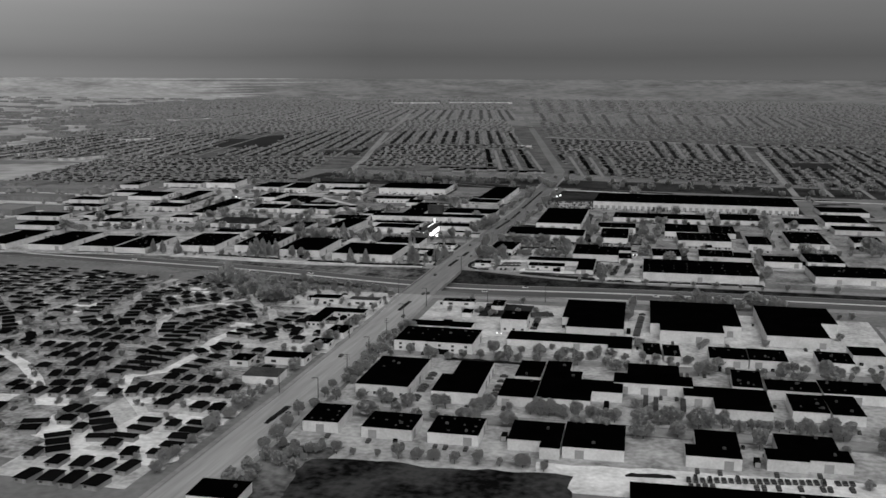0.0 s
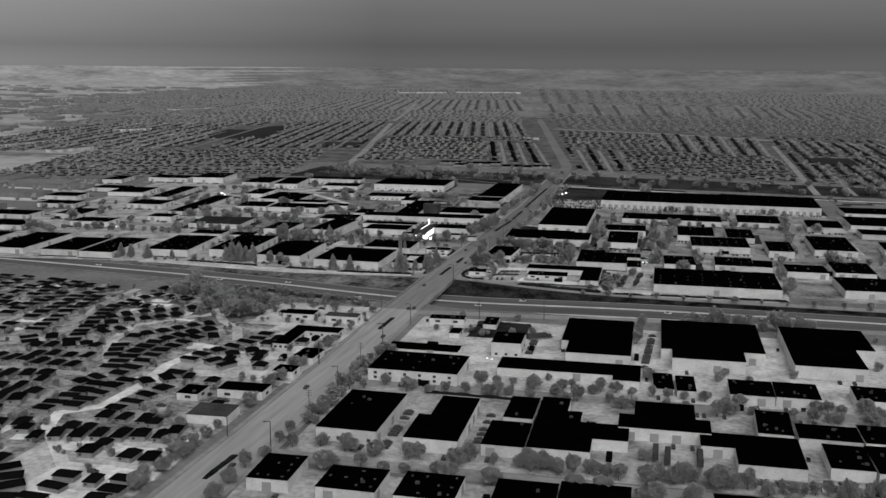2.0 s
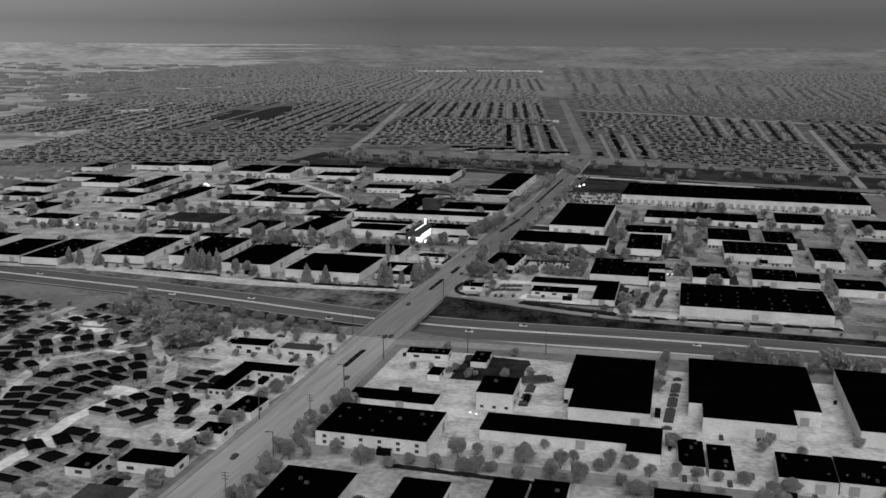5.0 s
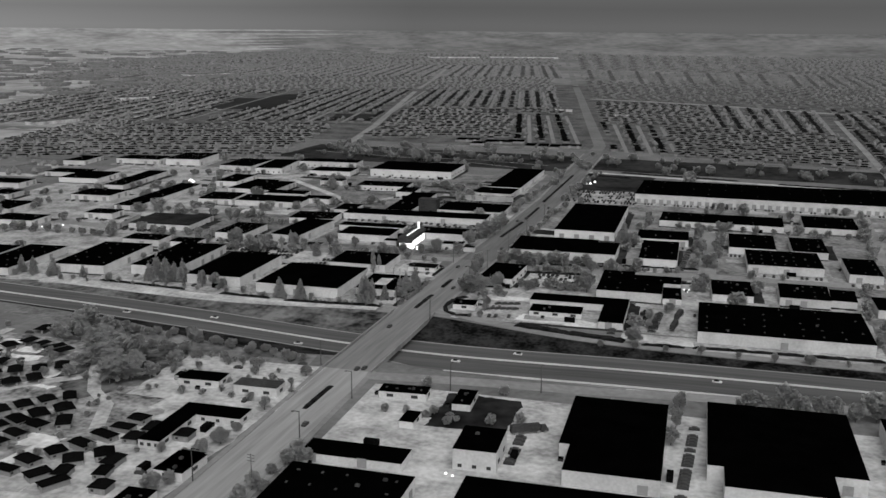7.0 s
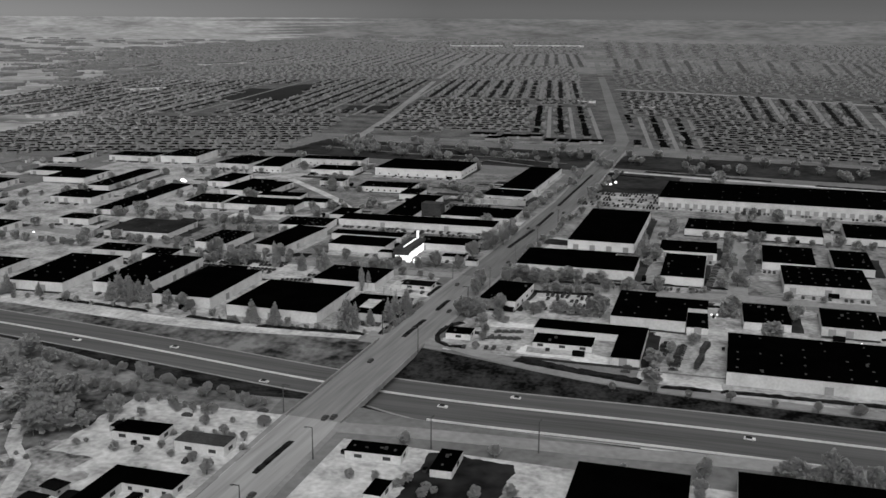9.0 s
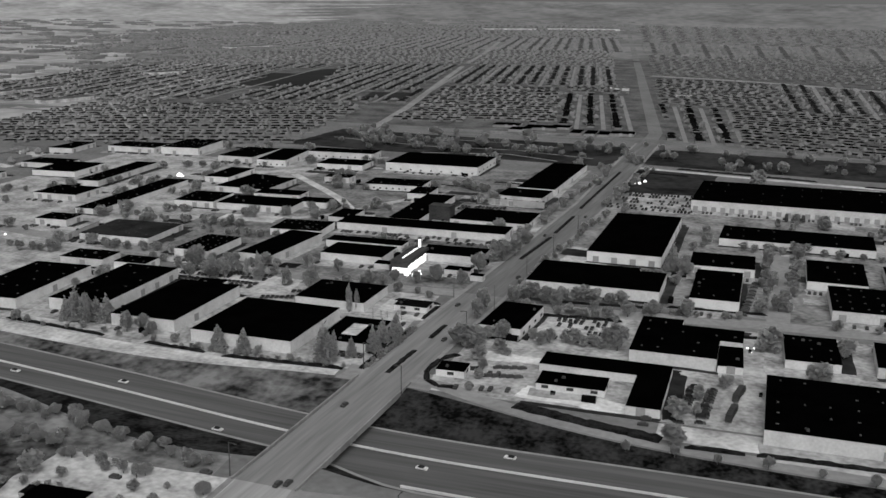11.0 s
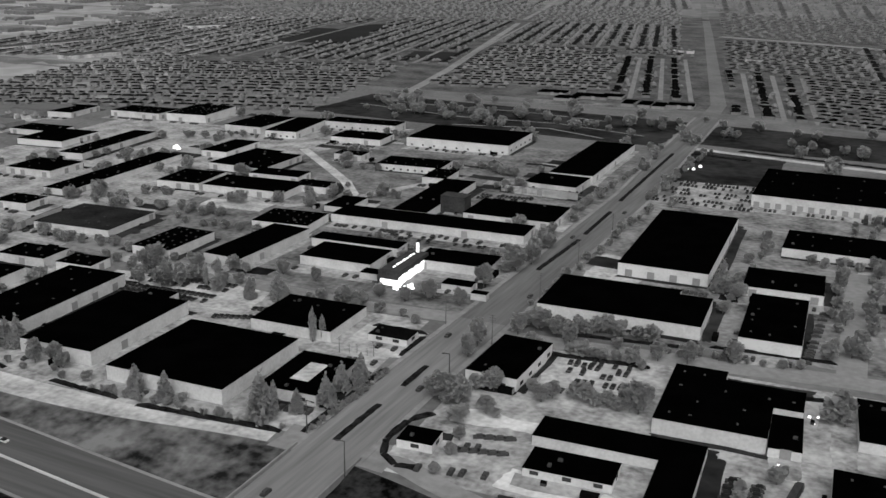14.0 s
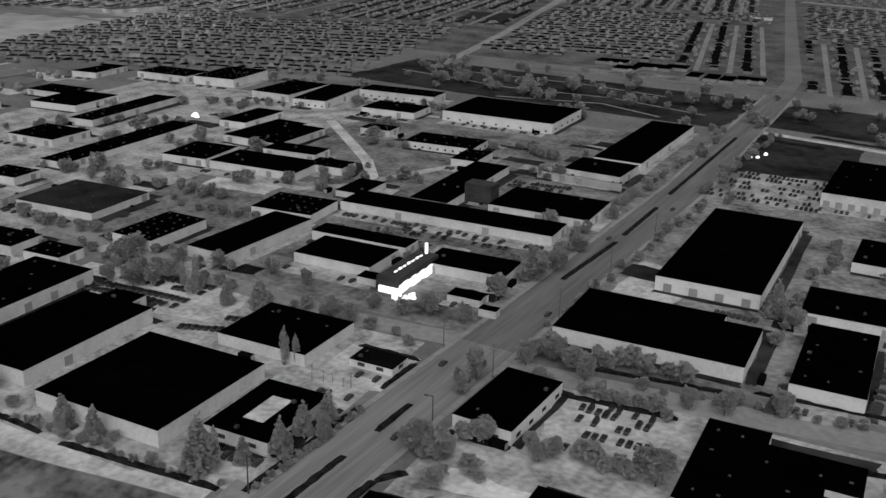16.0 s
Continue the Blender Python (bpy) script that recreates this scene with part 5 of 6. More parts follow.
tree_row("round", -207, 570, -208, 680, 8, 0.7, 2)
tree_row("round", -345, 713, -215, 694, 26, 0.75, 4)
tree_row("round", -300, 690, -230, 676, 12, 0.7, 4)
tree_row("big", -12, 692, 66, 696, 13, 0.85, 2.5)
tree_row("big", -36, 640, -35, 688, 5, 0.6, 2)
tree_row("round", -90, 760, 120, 772, 12, 0.6, 2)
tree_row("round", -170, 868, -150, 790, 7, 0.8, 3)
tree_row("round", -130, 925, -50, 938, 12, 0.6, 2)
tree_row("round", -165, 908, -110, 910, 10, 0.8, 3)
tree_row("round", -94, 985, -90, 1140, 16, 0.8, 3)
tree_row("round", -30, 955, -32, 1200, 18, 0.9, 3)
tree_row("round", -45, 945, -46, 1190, 14, 0.8, 3)
tree_row("round", 76, 955, 84, 1200, 16, 0.9, 3)
tree_row("round", -70, 1088, 120, 1094, 22, 0.9, 4)
tree_row("round", -178, 950, -170, 1180, 14, 0.7, 2)
tree_row("round", -212, 1030, -208, 1380, 24, 0.8, 3)
tree_row("round", -420, 925, -215, 915, 20, 0.7, 4)
tree_row("round", -480, 940, -330, 936, 18, 0.9, 5)
tree_row("round", -520, 790, -300, 800, 20, 0.6, 3)
tree_row("round", -420, 1000, -300, 1012, 12, 0.8, 5)
tree_row("round", -540, 1010, -400, 1030, 22, 0.9, 8)
tree_row("round", -430, 1060, -330, 1120, 18, 0.9, 10)
tree_row("round", -420, 1180, -300, 1235, 20, 0.9, 8)
tree_row("round", -640, 900, -480, 920, 22, 0.9, 6)
tree_row("round", -700, 1010, -600, 1130, 16, 0.9, 8)
tree_row("round", -640, 1200, -520, 1260, 14, 0.9, 8)
tree_row("round", 100, 930, 330, 950, 18, 0.9, 4)
tree_row("round", 60, 850, 64, 930, 6, 0.8, 3)
tree_row("round", 60, 800, 66, 840, 5, 0.9, 3)
tree_row("round", -60, 800, -60, 830, 4, 0.7, 1)
tree_row("shrub", -300, 794, -215, 798, 22, 1.0, 1.5)
tree_row("shrub", -205, 860, -206, 800, 14, 0.9, 1)
tree_row("shrub", -150, 645, -120, 640, 8, 1.0, 4)
tree_row("shrub", -262, 660, -205, 655, 10, 0.9, 4)
tree_row("palm", -235, 868, -215, 872, 5, 0.45, 1)
tree_row("big", -172, 335, -150, 378, 9, 0.5, 6)
tree_row("round", -208, 345, -206, 560, 22, 0.8, 2)
tree_row("round", -173, 470, -174, 600, 12, 0.8, 2)
tree_row("round", -360, 690, -300, 676, 14, 0.9, 5)
for i in range(26):
    tree("big", tr.uniform(-560, -215), tr.uniform(1400, 1530), tr.uniform(0.6, 1.0))
tree_row("round", -176, 934, -110, 942, 12, 0.85, 3)
tree_row("round", -150, 866, -110, 868, 9, 0.8, 2)
# trees of the tract and the roadside shops
for i in range(420):
    tree("round", tr.uniform(-480, -212), tr.uniform(350, 700), tr.uniform(0.3, 0.62))
for i in range(26):
    f = tr.random()
    tree("big", -352 + 74 * f + tr.uniform(-9, 9), 708 - 72 * f + tr.uniform(-9, 9), tr.uniform(0.7, 1.15), True)
tree_row("round", -178, 1185, -172, 1385, 18, 0.8, 3)
tree_row("big", -211, 990, -209, 1190, 12, 0.6, 3)
for i in range(5):
    tree("big", tr.uniform(-320, -270), tr.uniform(615, 690), tr.uniform(0.6, 0.9))
for i in range(46):
    tree("round", tr.uniform(-170, 120), tr.uniform(390, 690), tr.uniform(0.55, 0.8))
def clumps(count, x0, x1, y0, y1, low=2, high=6):
    """Irregular clumps of trees of mixed sizes."""
    for i in range(count):
        cx, cy = tr.uniform(x0, x1), tr.uniform(y0, y1)
        along = tr.choice((0.0, 1.57)) + tr.uniform(-0.2, 0.2)
        for k in range(tr.randint(low, high)):
            s, o = tr.uniform(-14, 14), tr.uniform(-3, 3)
            tree("round" if tr.random() < 0.75 else "big", cx + s * math.cos(along) - o * math.sin(along), cy + s * math.sin(along) + o * math.cos(along), tr.uniform(0.6, 1.25))


clumps(60, -640, -215, 935, 1370)
clumps(36, -165, 330, 780, 1350)
clumps(16, -660, -215, 785, 930)
# park trees
for i in range(120):
    x = tr.uniform(-570, 420)
    tree("big", x, tr.uniform(1400, 1535) - 0.06 * (x + 200), tr.uniform(0.7, 1.15))


def loose_trees():
    """Trees past the counted ones, joined."""
    vs, fs = [], []
    base = [crown_mesh("crown", "round", s, 300, 0.2) for s in (31, 32, 33)]
    shapes = [np.array([v.co[:] for v in me.vertices]) for me in base]
    for x, y, f in LOOSE:
        k, g = len(vs), f * tr.uniform(0.85, 1.2)
        a = tr.uniform(0, 6.28)
        p = shapes[tr.randrange(3)] * (3.6 * g, 3.6 * g, 6.2 * g)
        q = np.stack([p[:, 0] * math.cos(a) - p[:, 1] * math.sin(a) + x, p[:, 0] * math.sin(a) + p[:, 1] * math.cos(a) + y, p[:, 2] + 1.0 * g], 1)
        vs += q.tolist()
        fs += [tuple(range(k + 5 * i, k + 5 * i + 5)) for i in range(len(p) // 5)]
        k = len(vs)
        for z, r in ((-0.2, 0.22), (2.5 * g, 0.16)):
            vs += [(x + r * math.cos(j * 1.57), y + r * math.sin(j * 1.57), z) for j in range(4)]
        fs += [(k + j, k + (j + 1) % 4, k + 4 + (j + 1) % 4, k + 4 + j) for j in range(4)]
    tagged(new("grove_of_trees", mesh_of("grove_of_trees", vs, fs, leaf_mat)), "scattered grey leafy trees among houses and lawns", "trees", kind="stuff")


loose_trees()
# ---- cars ----
def car_thing(kind, paint=None, state="parked"):
    long = {"car": 4.5, "van": 5.2}[kind]
    roof = {"car": 1.45, "van": 2.0}[kind]
    top = tagged(new(kind), {"car": ("pale warm" if paint else "dark") + " saloon car, " + state, "van": "dark boxy van, parked"}[kind], kind, "parked cars")
    a, w = long / 2, 0.9
    side = [(-a, 0.35), (a, 0.35), (a, 0.75), (a * 0.85, 0.92), (-a * 0.95, 0.98), (-a, 0.8)]
    n = len(side)
    vs = [(x, s * w, z) for s in (-1, 1) for x, z in side]
    fs = [tuple(range(n)), tuple(range(2 * n - 1, n - 1, -1))] + [(i, n + i, n + (i + 1) % n, (i + 1) % n) for i in range(n)]
    part("body", mesh_of("body", vs, fs, paint or car_mat), top)
    if kind == "car":
        cab = [(-a * 0.72, 0.95), (a * 0.42, 0.92), (a * 0.12, roof), (-a * 0.5, roof)]
    else:
        cab = [(-a * 0.93, 0.95), (a * 0.62, 0.92), (a * 0.4, roof), (-a * 0.9, roof)]
    vs = [(x, s * (w - 0.06 - 0.16 * (z > 1.2)), z) for s in (-1, 1) for x, z in cab]
    fs = [(0, 1, 2, 3), (7, 6, 5, 4)] + [(i, 4 + i, 4 + (i + 1) % 4, (i + 1) % 4) for i in range(4)]
    part("cabin", mesh_of("cabin", vs, fs, car_glass), top, "dark glazed cabin")
    wheel = mesh_of("wheel", [(0.33 * math.cos(j * 0.785), y, 0.33 * math.sin(j * 0.785)) for y in (-0.1, 0.1) for j in range(8)],
                    [tuple(range(8)), tuple(range(15, 7, -1))] + [(j, 8 + j, 8 + (j + 1) % 8, (j + 1) % 8) for j in range(8)], tyre_mat)
    for x in (-a * 0.6, a * 0.62):
        for s in (-1, 1):
            part("wheel", wheel, top, "", pose(x, s * 0.82, 0.33))
    return top


CARS = [car_thing("car"), car_thing("van"), car_thing("car", pale_car, "on the freeway lane")]
car_used = set()
cr = random.Random(5)


CAR_SPOTS = []
far_cars = [[], []]


def car(x, y, ang, z=0.03, warm=False):
    k = 2 if warm else 0 if cr.random() < 0.8 else 1
    m = pose(x, y, z, 0, 0, ang)
    CAR_SPOTS.append((x, y))
    if len(CAR_SPOTS) > 280 and not warm:
        n = len(far_cars[0])
        vs, fs = box_data([(-2.2, -0.9, 0.05, 2.2, 0.9, 0.92), (-1.3, -0.75, 0.92, 1.1, 0.75, 1.42)])
        far_cars[0].extend([tuple(m @ Vector(v)) for v in vs])
        far_cars[1].extend([tuple(n + j for j in f) for f in fs])
        return
    if k in car_used:
        copy_thing(CARS[k], m)
    else:
        car_used.add(k)
        CARS[k].matrix_basis = m


def car_row(x0, y0, x1, y1, fill=0.8, gap=2.75, ang=90):
    n = max(1, int(math.hypot(x1 - x0, y1 - y0) / gap))
    for i in range(n + 1):
        if cr.random() < fill:
            x, y = x0 + (x1 - x0) * i / n, y0 + (y1 - y0) * i / n
            if free(x, y, 1.2):
                car(x, y, ang + cr.choice((0, 180)) + cr.uniform(-3, 3))


for y in (888, 895, 905, 912):
    car_row(-376, y - 1, -322, y + 4, 0.7, 2.75, 95)
car_row(-141, 907, -117, 904, 0.55, 2.75, 92)
car_row(-141, 901, -117, 899, 0.5, 2.75, 92)
car_row(-139, 893, -122, 893, 0.6, 2.75, 92)
car_row(-133, 884, -113, 886, 0.95, 2.75, 92)
car_row(-139, 873, -116, 873, 0.5, 2.75, 92)
car_row(-373, 893, -340, 897, 0.85, 2.75, 92)
car_row(-371, 887, -338, 891, 0.85, 2.75, 92)
car_row(-305, 878, -287, 885, 0.9, 2.75, 100)
car_row(-300, 893, -283, 898, 0.6, 2.75, 100)
car_row(-284, 1150, -250, 1155, 0.9, 2.75, 90)
car_row(-284, 1142, -252, 1146, 0.8, 2.75, 90)
for y in (1196, 1206, 1222, 1232, 1248, 1258):
    car_row(-176, y, -112, y - 2, 0.6, 2.75, 90)
car_row(-305, 1026, -230, 1036, 0.5, 2.75, 92)
car_row(-300, 1034, -225, 1044, 0.4, 2.75, 92)
car_row(-65, 793, -64, 832, 0.7, 2.75, 10)
car_row(-57, 793, -56, 832, 0.75, 2.75, 10)
car_row(5, 387, 68, 399, 0.9, 2.75, 95)
car_row(6, 381, 70, 393, 0.6, 2.75, 95)
car_row(-123, 1012, -106, 1012, 0.9, 2.4, 90)
car_row(-208, 866, -196, 862, 0.0)
car_row(-228, 862, -214, 864, 0.8, 2.75, 95)
car_row(-228, 812, -214, 814, 0.7, 2.75, 95)
car_row(-94, 650, -92, 600, 0.4, 3.0, 0)
car_row(-28, 600, -27, 665, 0.6, 2.75, 5)
car_row(-30, 530, 110, 536, 0.25, 3.0, 92)
car_row(-120, 456, 110, 462, 0.25, 3.0, 92)
car_row(-60, 405, 0, 400, 0.2, 3.0, 92)
car_row(-92, 505, -90, 450, 0.4, 3.0, 5)
car_row(-130, 500, -128, 455, 0.5, 3.0, 5)
car_row(-242, 640, -215, 636, 0.5, 3.5, 95)
car_row(-240, 628, -210, 626, 0.4, 3.5, 95)
car_row(-160, 795, -138, 800, 0.5, 3.5, 95)
car_row(-166, 812, -140, 818, 0.5, 3.5, 95)
car_row(-154, 812, -138, 816, 0.8, 3.2, 30)
car_row(-150, 824, -136, 828, 0.7, 3.2, 30)
car_row(-84, 930, -82, 1000, 0.5, 2.75, 5)
car_row(-52, 945, -50, 1010, 0.6, 2.75, 5)
car_row(-78, 780, -77, 830, 0.4, 3, 5)
for x, lane, d in ((-470, 6, 1), (-352, -6, 0), (-300, 7, 1), (-236, -12, 0), (-148, -8, 0), (-120, 11, 1), (-20, -6, 0), (45, -12, 0)):
    car(x, median_y(x) + lane, 180 * d - 2, -cut_depth(x) + 0.02, True)
for x, y, a in ((-187, 690, 90), (-184, 692, 90), (-196, 760, 270), (-186, 850, 90), (-199, 905, 270), (-184, 970, 90), (-197, 1080, 270), (-184, 1150, 90), (-182, 620, 90), (-190, 520, 270), (-181, 420, 90)):
    car(x, y, a, 0.06)
# cars among the houses
for i in range(60):
    x, y = cr.uniform(-470, -215), cr.uniform(350, 690)
    if free(x, y, 2.2):
        car(x, y, cr.choice((5, 95)))


def truck_thing():
    top = tagged(new("truck"), "grey articulated truck standing in a yard", "truck", "yard trucks")
    part("trailer", mesh_of("trailer", *box_data([(-6.2, -1.25, 1.1, 6.2, 1.25, 3.9)]), grey_roof), top, "long grey box trailer")
    part("cab", mesh_of("cab", *box_data([(6.8, -1.2, 0.6, 9.0, 1.2, 3.0), (9.0, -1.15, 0.6, 9.8, 1.15, 1.7)]), car_mat), top, "dark truck cab")
    for x in (-4.8, -3.6, 5.5, 8.6):
        for s in (-1, 1):
            part("wheel", mesh_of("wheel", [(0.5 * math.cos(j * 0.785), y, 0.5 * math.sin(j * 0.785)) for y in (-0.15, 0.15) for j in range(8)],
                                  [tuple(range(8)), tuple(range(15, 7, -1))] + [(j, 8 + j, 8 + (j + 1) % 8, (j + 1) % 8) for j in range(8)], tyre_mat), top, "", pose(x, s * 1.05, 0.5))
    return top


truck = truck_thing()
truck.matrix_basis = pose(-45, 828, 0.03, 0, 0, 82)
for x, y, a in ((-46, 806, 84), (-16, 497 - 22, 92), (-11, 473, 92), (2, 474, 92), (-122, 470, 80), (-93, 640, 30), (-60, 660, 95), (-40, 1198, 92), (-28, 1198, 92), (-16, 1198, 92)):
    if free(x, y, 2):
        copy_thing(truck, pose(x, y, 0.03, 0, 0, a))


# ---- poles, medians, hedges ----
def cylinder(x, y, r0, r1, z0, z1):
    vs = [(x + r * math.cos(j * 1.0472), y + r * math.sin(j * 1.0472), z) for z, r in ((z0, r0), (z1, r1)) for j in range(6)]
    fs = [tuple(range(5, -1, -1)), tuple(range(6, 12))] + [(j, (j + 1) % 6, 6 + (j + 1) % 6, 6 + j) for j in range(6)]
    return vs, fs


lamp = tagged(new("street_lamp"), "tall dark steel street lamp beside the road", "street lamp", "street lamps")
part("pole", mesh_of("pole", *cylinder(0, 0, 0.28, 0.18, -0.2, 13), pole_mat), lamp)
lamp_arm = part("arm", mesh_of("arm", *box_data([(0, -0.1, 12.7, 2.6, 0.1, 12.95)]), pole_mat), lamp)
part("head", mesh_of("head", *box_data([(2.2, -0.25, 12.5, 3.3, 0.25, 12.75)]), pole_mat), lamp_arm)
lamp.matrix_basis = pose(-175, 654, 0, 0, 0, 180)
for x, y, a in ((-177, 604, 180), (-136, 677, 90), (-96, 687, 90), (-179, 780, 180), (-206, 690, 0), (-178, 860, 180), (-206, 800, 0), (-173, 520, 180), (-173, 440, 180), (-198, 450, 0), (-199, 560, 0)):
    copy_thing(lamp, pose(x, y, 0, 0, 0, a))
post = tagged(new("utility_pole"), "dark wooden utility pole with crossarms", "utility pole", "utility poles")
part("pole", mesh_of("pole", *cylinder(0, 0, 0.24, 0.15, -0.2, 14), bark_mat), post)
for z in (11.2, 12.4, 13.5):
    part("crossarm", mesh_of("crossarm", *box_data([(-1.5, -0.09, z, 1.5, 0.09, z + 0.16)]), bark_mat), post)
post.matrix_basis = pose(-178.5, 969, 0)
for x, y in ((-206, 918), (-178, 1030), (-177, 1095), (-178, 905), (-175, 560), (-172, 480)):
    copy_thing(post, pose(x, y, 0, 0, 0, cr.uniform(-6, 6)))


def planted_strip(name, x0, y0, x1, y1, w, h, label):
    d = math.hypot(x1 - x0, y1 - y0)
    n = max(4, int(d / 2.5))
    vs, fs = [], []
    for i in range(n + 1):
        s = i / n * d
        hh, ww = h * (0.7 + 0.5 * cr.random()), w / 2 * (0.85 + 0.3 * cr.random())
        e = 0.1 if i in (0, n) else 1
        vs += [(s, -ww, 0), (s, -ww * 0.7, hh * e), (s, ww * 0.7, hh * e), (s, ww, 0)]
        if i:
            k = 4 * i
            fs += [(k - 4 + j, k + j, k + j + 1, k - 3 + j) for j in range(3)]
    ob = new(name, mesh_of(name, vs, fs, hedge_mat))
    ob.matrix_basis = pose(x0, y0, 0.05, 0, 0, math.degrees(math.atan2(y1 - y0, x1 - x0)))
    return tagged(ob, label, "hedge")


for x0, y0, x1, y1 in ((-195, 1012, -192, 1078), (-195, 1180, -198, 1362), (-194.5, 800, -194, 832), (-190, 636, -190, 666), (-186, 406, -185, 432), (-192.5, 1090, -193, 1150), (-193.5, 850, -193.5, 872)):
    planted_strip("median_hedge", x0, y0, x1, y1, 2.6, 0.7, "dark planted median strip along the boulevard")
for x0, y0, x1, y1, w in ((-131, 786, -100, 780, 6.0), (-101, 780, -69, 775, 6.0), (-172, 834, -178, 825, 2.6), (-178, 825, -179, 809, 2.6), (-179, 809, -175, 799, 2.6), (-175, 799, -168, 794, 2.6), (-168, 794, -159, 795, 2.6), (-320, 793, -285, 792, 2.0), (-275, 791, -215, 797, 2.4), (-208, 800, -207, 862, 2.0), (-235, 902, -208, 903, 1.6), (-208, 900, -208, 876, 2.0), (-160, 905, -110, 911, 2.4),
                          (-150, 931, -100, 939, 1.6), (-60, 772, -38, 774, 2.5), (-34, 775, 60, 781, 2.5), (-410, 798, -345, 794, 2), (-150, 1398, -20, 1378, 3), (-60, 905, -35, 912, 2), (20, 1366, 180, 1352, 3),
                          (-184, 1368, -134, 1361, 6), (-92, 945, -40, 950, 1.5), (-130, 530, -70, 531, 2), (-20, 400 - 14, 0, 389, 2)):
    planted_strip("hedge", x0, y0, x1, y1, w, 1.1, "low dark clipped hedge along a kerb")


# ---- bins and containers in the yards ----
bin_top = tagged(new("waste_bin"), "dark steel waste bin with a sloping lid", "waste bin", "yard bins")
part("body", mesh_of("body", *box_data([(-1.0, -0.7, 0, 1.0, 0.7, 1.2)]), grey_roof), bin_top)
part("lid", mesh_of("lid", [(-1.05, -0.75, 1.2), (1.05, -0.75, 1.2), (1.05, 0.75, 1.5), (-1.05, 0.75, 1.5), (-1.05, -0.75, 1.1), (1.05, -0.75, 1.1), (1.05, 0.75, 1.1), (-1.05, 0.75, 1.1)],
                    [(0, 1, 2, 3), (4, 7, 6, 5), (0, 4, 5, 1), (1, 5, 6, 2), (2, 6, 7, 3), (3, 7, 4, 0)], dark_roof), bin_top)
box_top = tagged(new("storage_container"), "ribbed steel storage container standing on concrete", "container", "yard containers")
part("body", mesh_of("body", *prism([(-3 + 0.5 * i, -1.2 - 0.06 * (i % 2)) for i in range(13)] + [(3 - 0.5 * i, 1.2 + 0.06 * (i % 2)) for i in range(13)], 0.1, 2.5), dark_roof), box_top)
part("door", mesh_of("door", *box_data([(3.0, -1.1, 0.2, 3.08, 1.1, 2.4)]), door_mat), box_top)


def beside_walls(src, count, seed, reach):
    """Copies of a thing a little off the south and east walls of the buildings."""
    r, first, made = random.Random(seed), True, 0
    for cx, cy, ang, poly in r.sample(FOOT, len(FOOT)) * 4:
        if made >= count:
            break
        i = r.randrange(len(poly))
        (x0, y0), (x1, y1) = poly[i], poly[(i + 1) % len(poly)]
        t, off = r.uniform(0.1, 0.9), r.uniform(1.8, reach)
        d = Vector((x1 - x0, y1 - y0)).normalized()
        px, py = x0 + (x1 - x0) * t + d.y * off, y0 + (y1 - y0) * t - d.x * off
        c, s = math.cos(radians(ang)), math.sin(radians(ang))
        x, y = cx + px * c - py * s, cy + px * s + py * c
        if y > 1300 or not free(x, y, 1.4) or abs(x + 191) < 18 or abs(y - median_y(x)) < 52:
            continue
        m = pose(x, y, 0.04, 0, 0, ang + math.degrees(math.atan2(d.y, d.x)))
        if first:
            src.matrix_basis = m
            first = False
        else:
            copy_thing(src, m)
        SPOTS.append((x, y, 1.6))
        made += 1


beside_walls(bin_top, 90, 41, 3.5)
beside_walls(box_top, 60, 42, 8)
# more cars outside the workshops
for cx, cy, ang, poly in FOOT[:60]:
    (x0, y0), (x1, y1) = min(zip(poly, poly[1:] + poly[:1]), key=lambda e: e[0][1] + e[1][1])
    c, s = math.cos(radians(ang)), math.sin(radians(ang))
    for t in (0.2, 0.4, 0.6, 0.8):
        if cr.random() < 0.4:
            px, py = x0 + (x1 - x0) * t, y0 - 5
            x, y = cx + px * c - py * s, cy + px * s + py * c
            if free(x, y, 2.2) and abs(x + 191) > 18 and abs(y - median_y(x)) > 55:
                car(x, y, 90 + ang)
                SPOTS.append((x, y, 1.5))


# aprons and planted beds round the buildings, further parked cars
LOTS = ("apron", lot_mat, "pale concrete apron beside a warehouse", "pavement")
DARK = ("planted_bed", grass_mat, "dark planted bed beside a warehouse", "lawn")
yr = random.Random(91)


def ground_quad(store, cx, cy, ang, x0, y0, x1, y1, z):
    """A slightly uneven four-sided sheet in a building's own axes."""
    c, s = math.cos(radians(ang)), math.sin(radians(ang))
    pts = []
    for k in range(16):
        side, f = k // 4, k % 4 / 4
        px, py = ((x0 + (x1 - x0) * f, y0), (x1, y0 + (y1 - y0) * f), (x1 - (x1 - x0) * f, y1), (x0, y1 - (y1 - y0) * f))[side]
        pts.append((px + yr.uniform(-0.8, 0.8), py + yr.uniform(-0.8, 0.8)))
    edge = [(cx + px * c - py * s, cy + px * s + py * c) for px, py in pts]
    name, mat, label, category = store
    tagged(new(name, mesh_of(name, *prism(edge, z - 0.3, z), mat)), label, category, kind="structure")


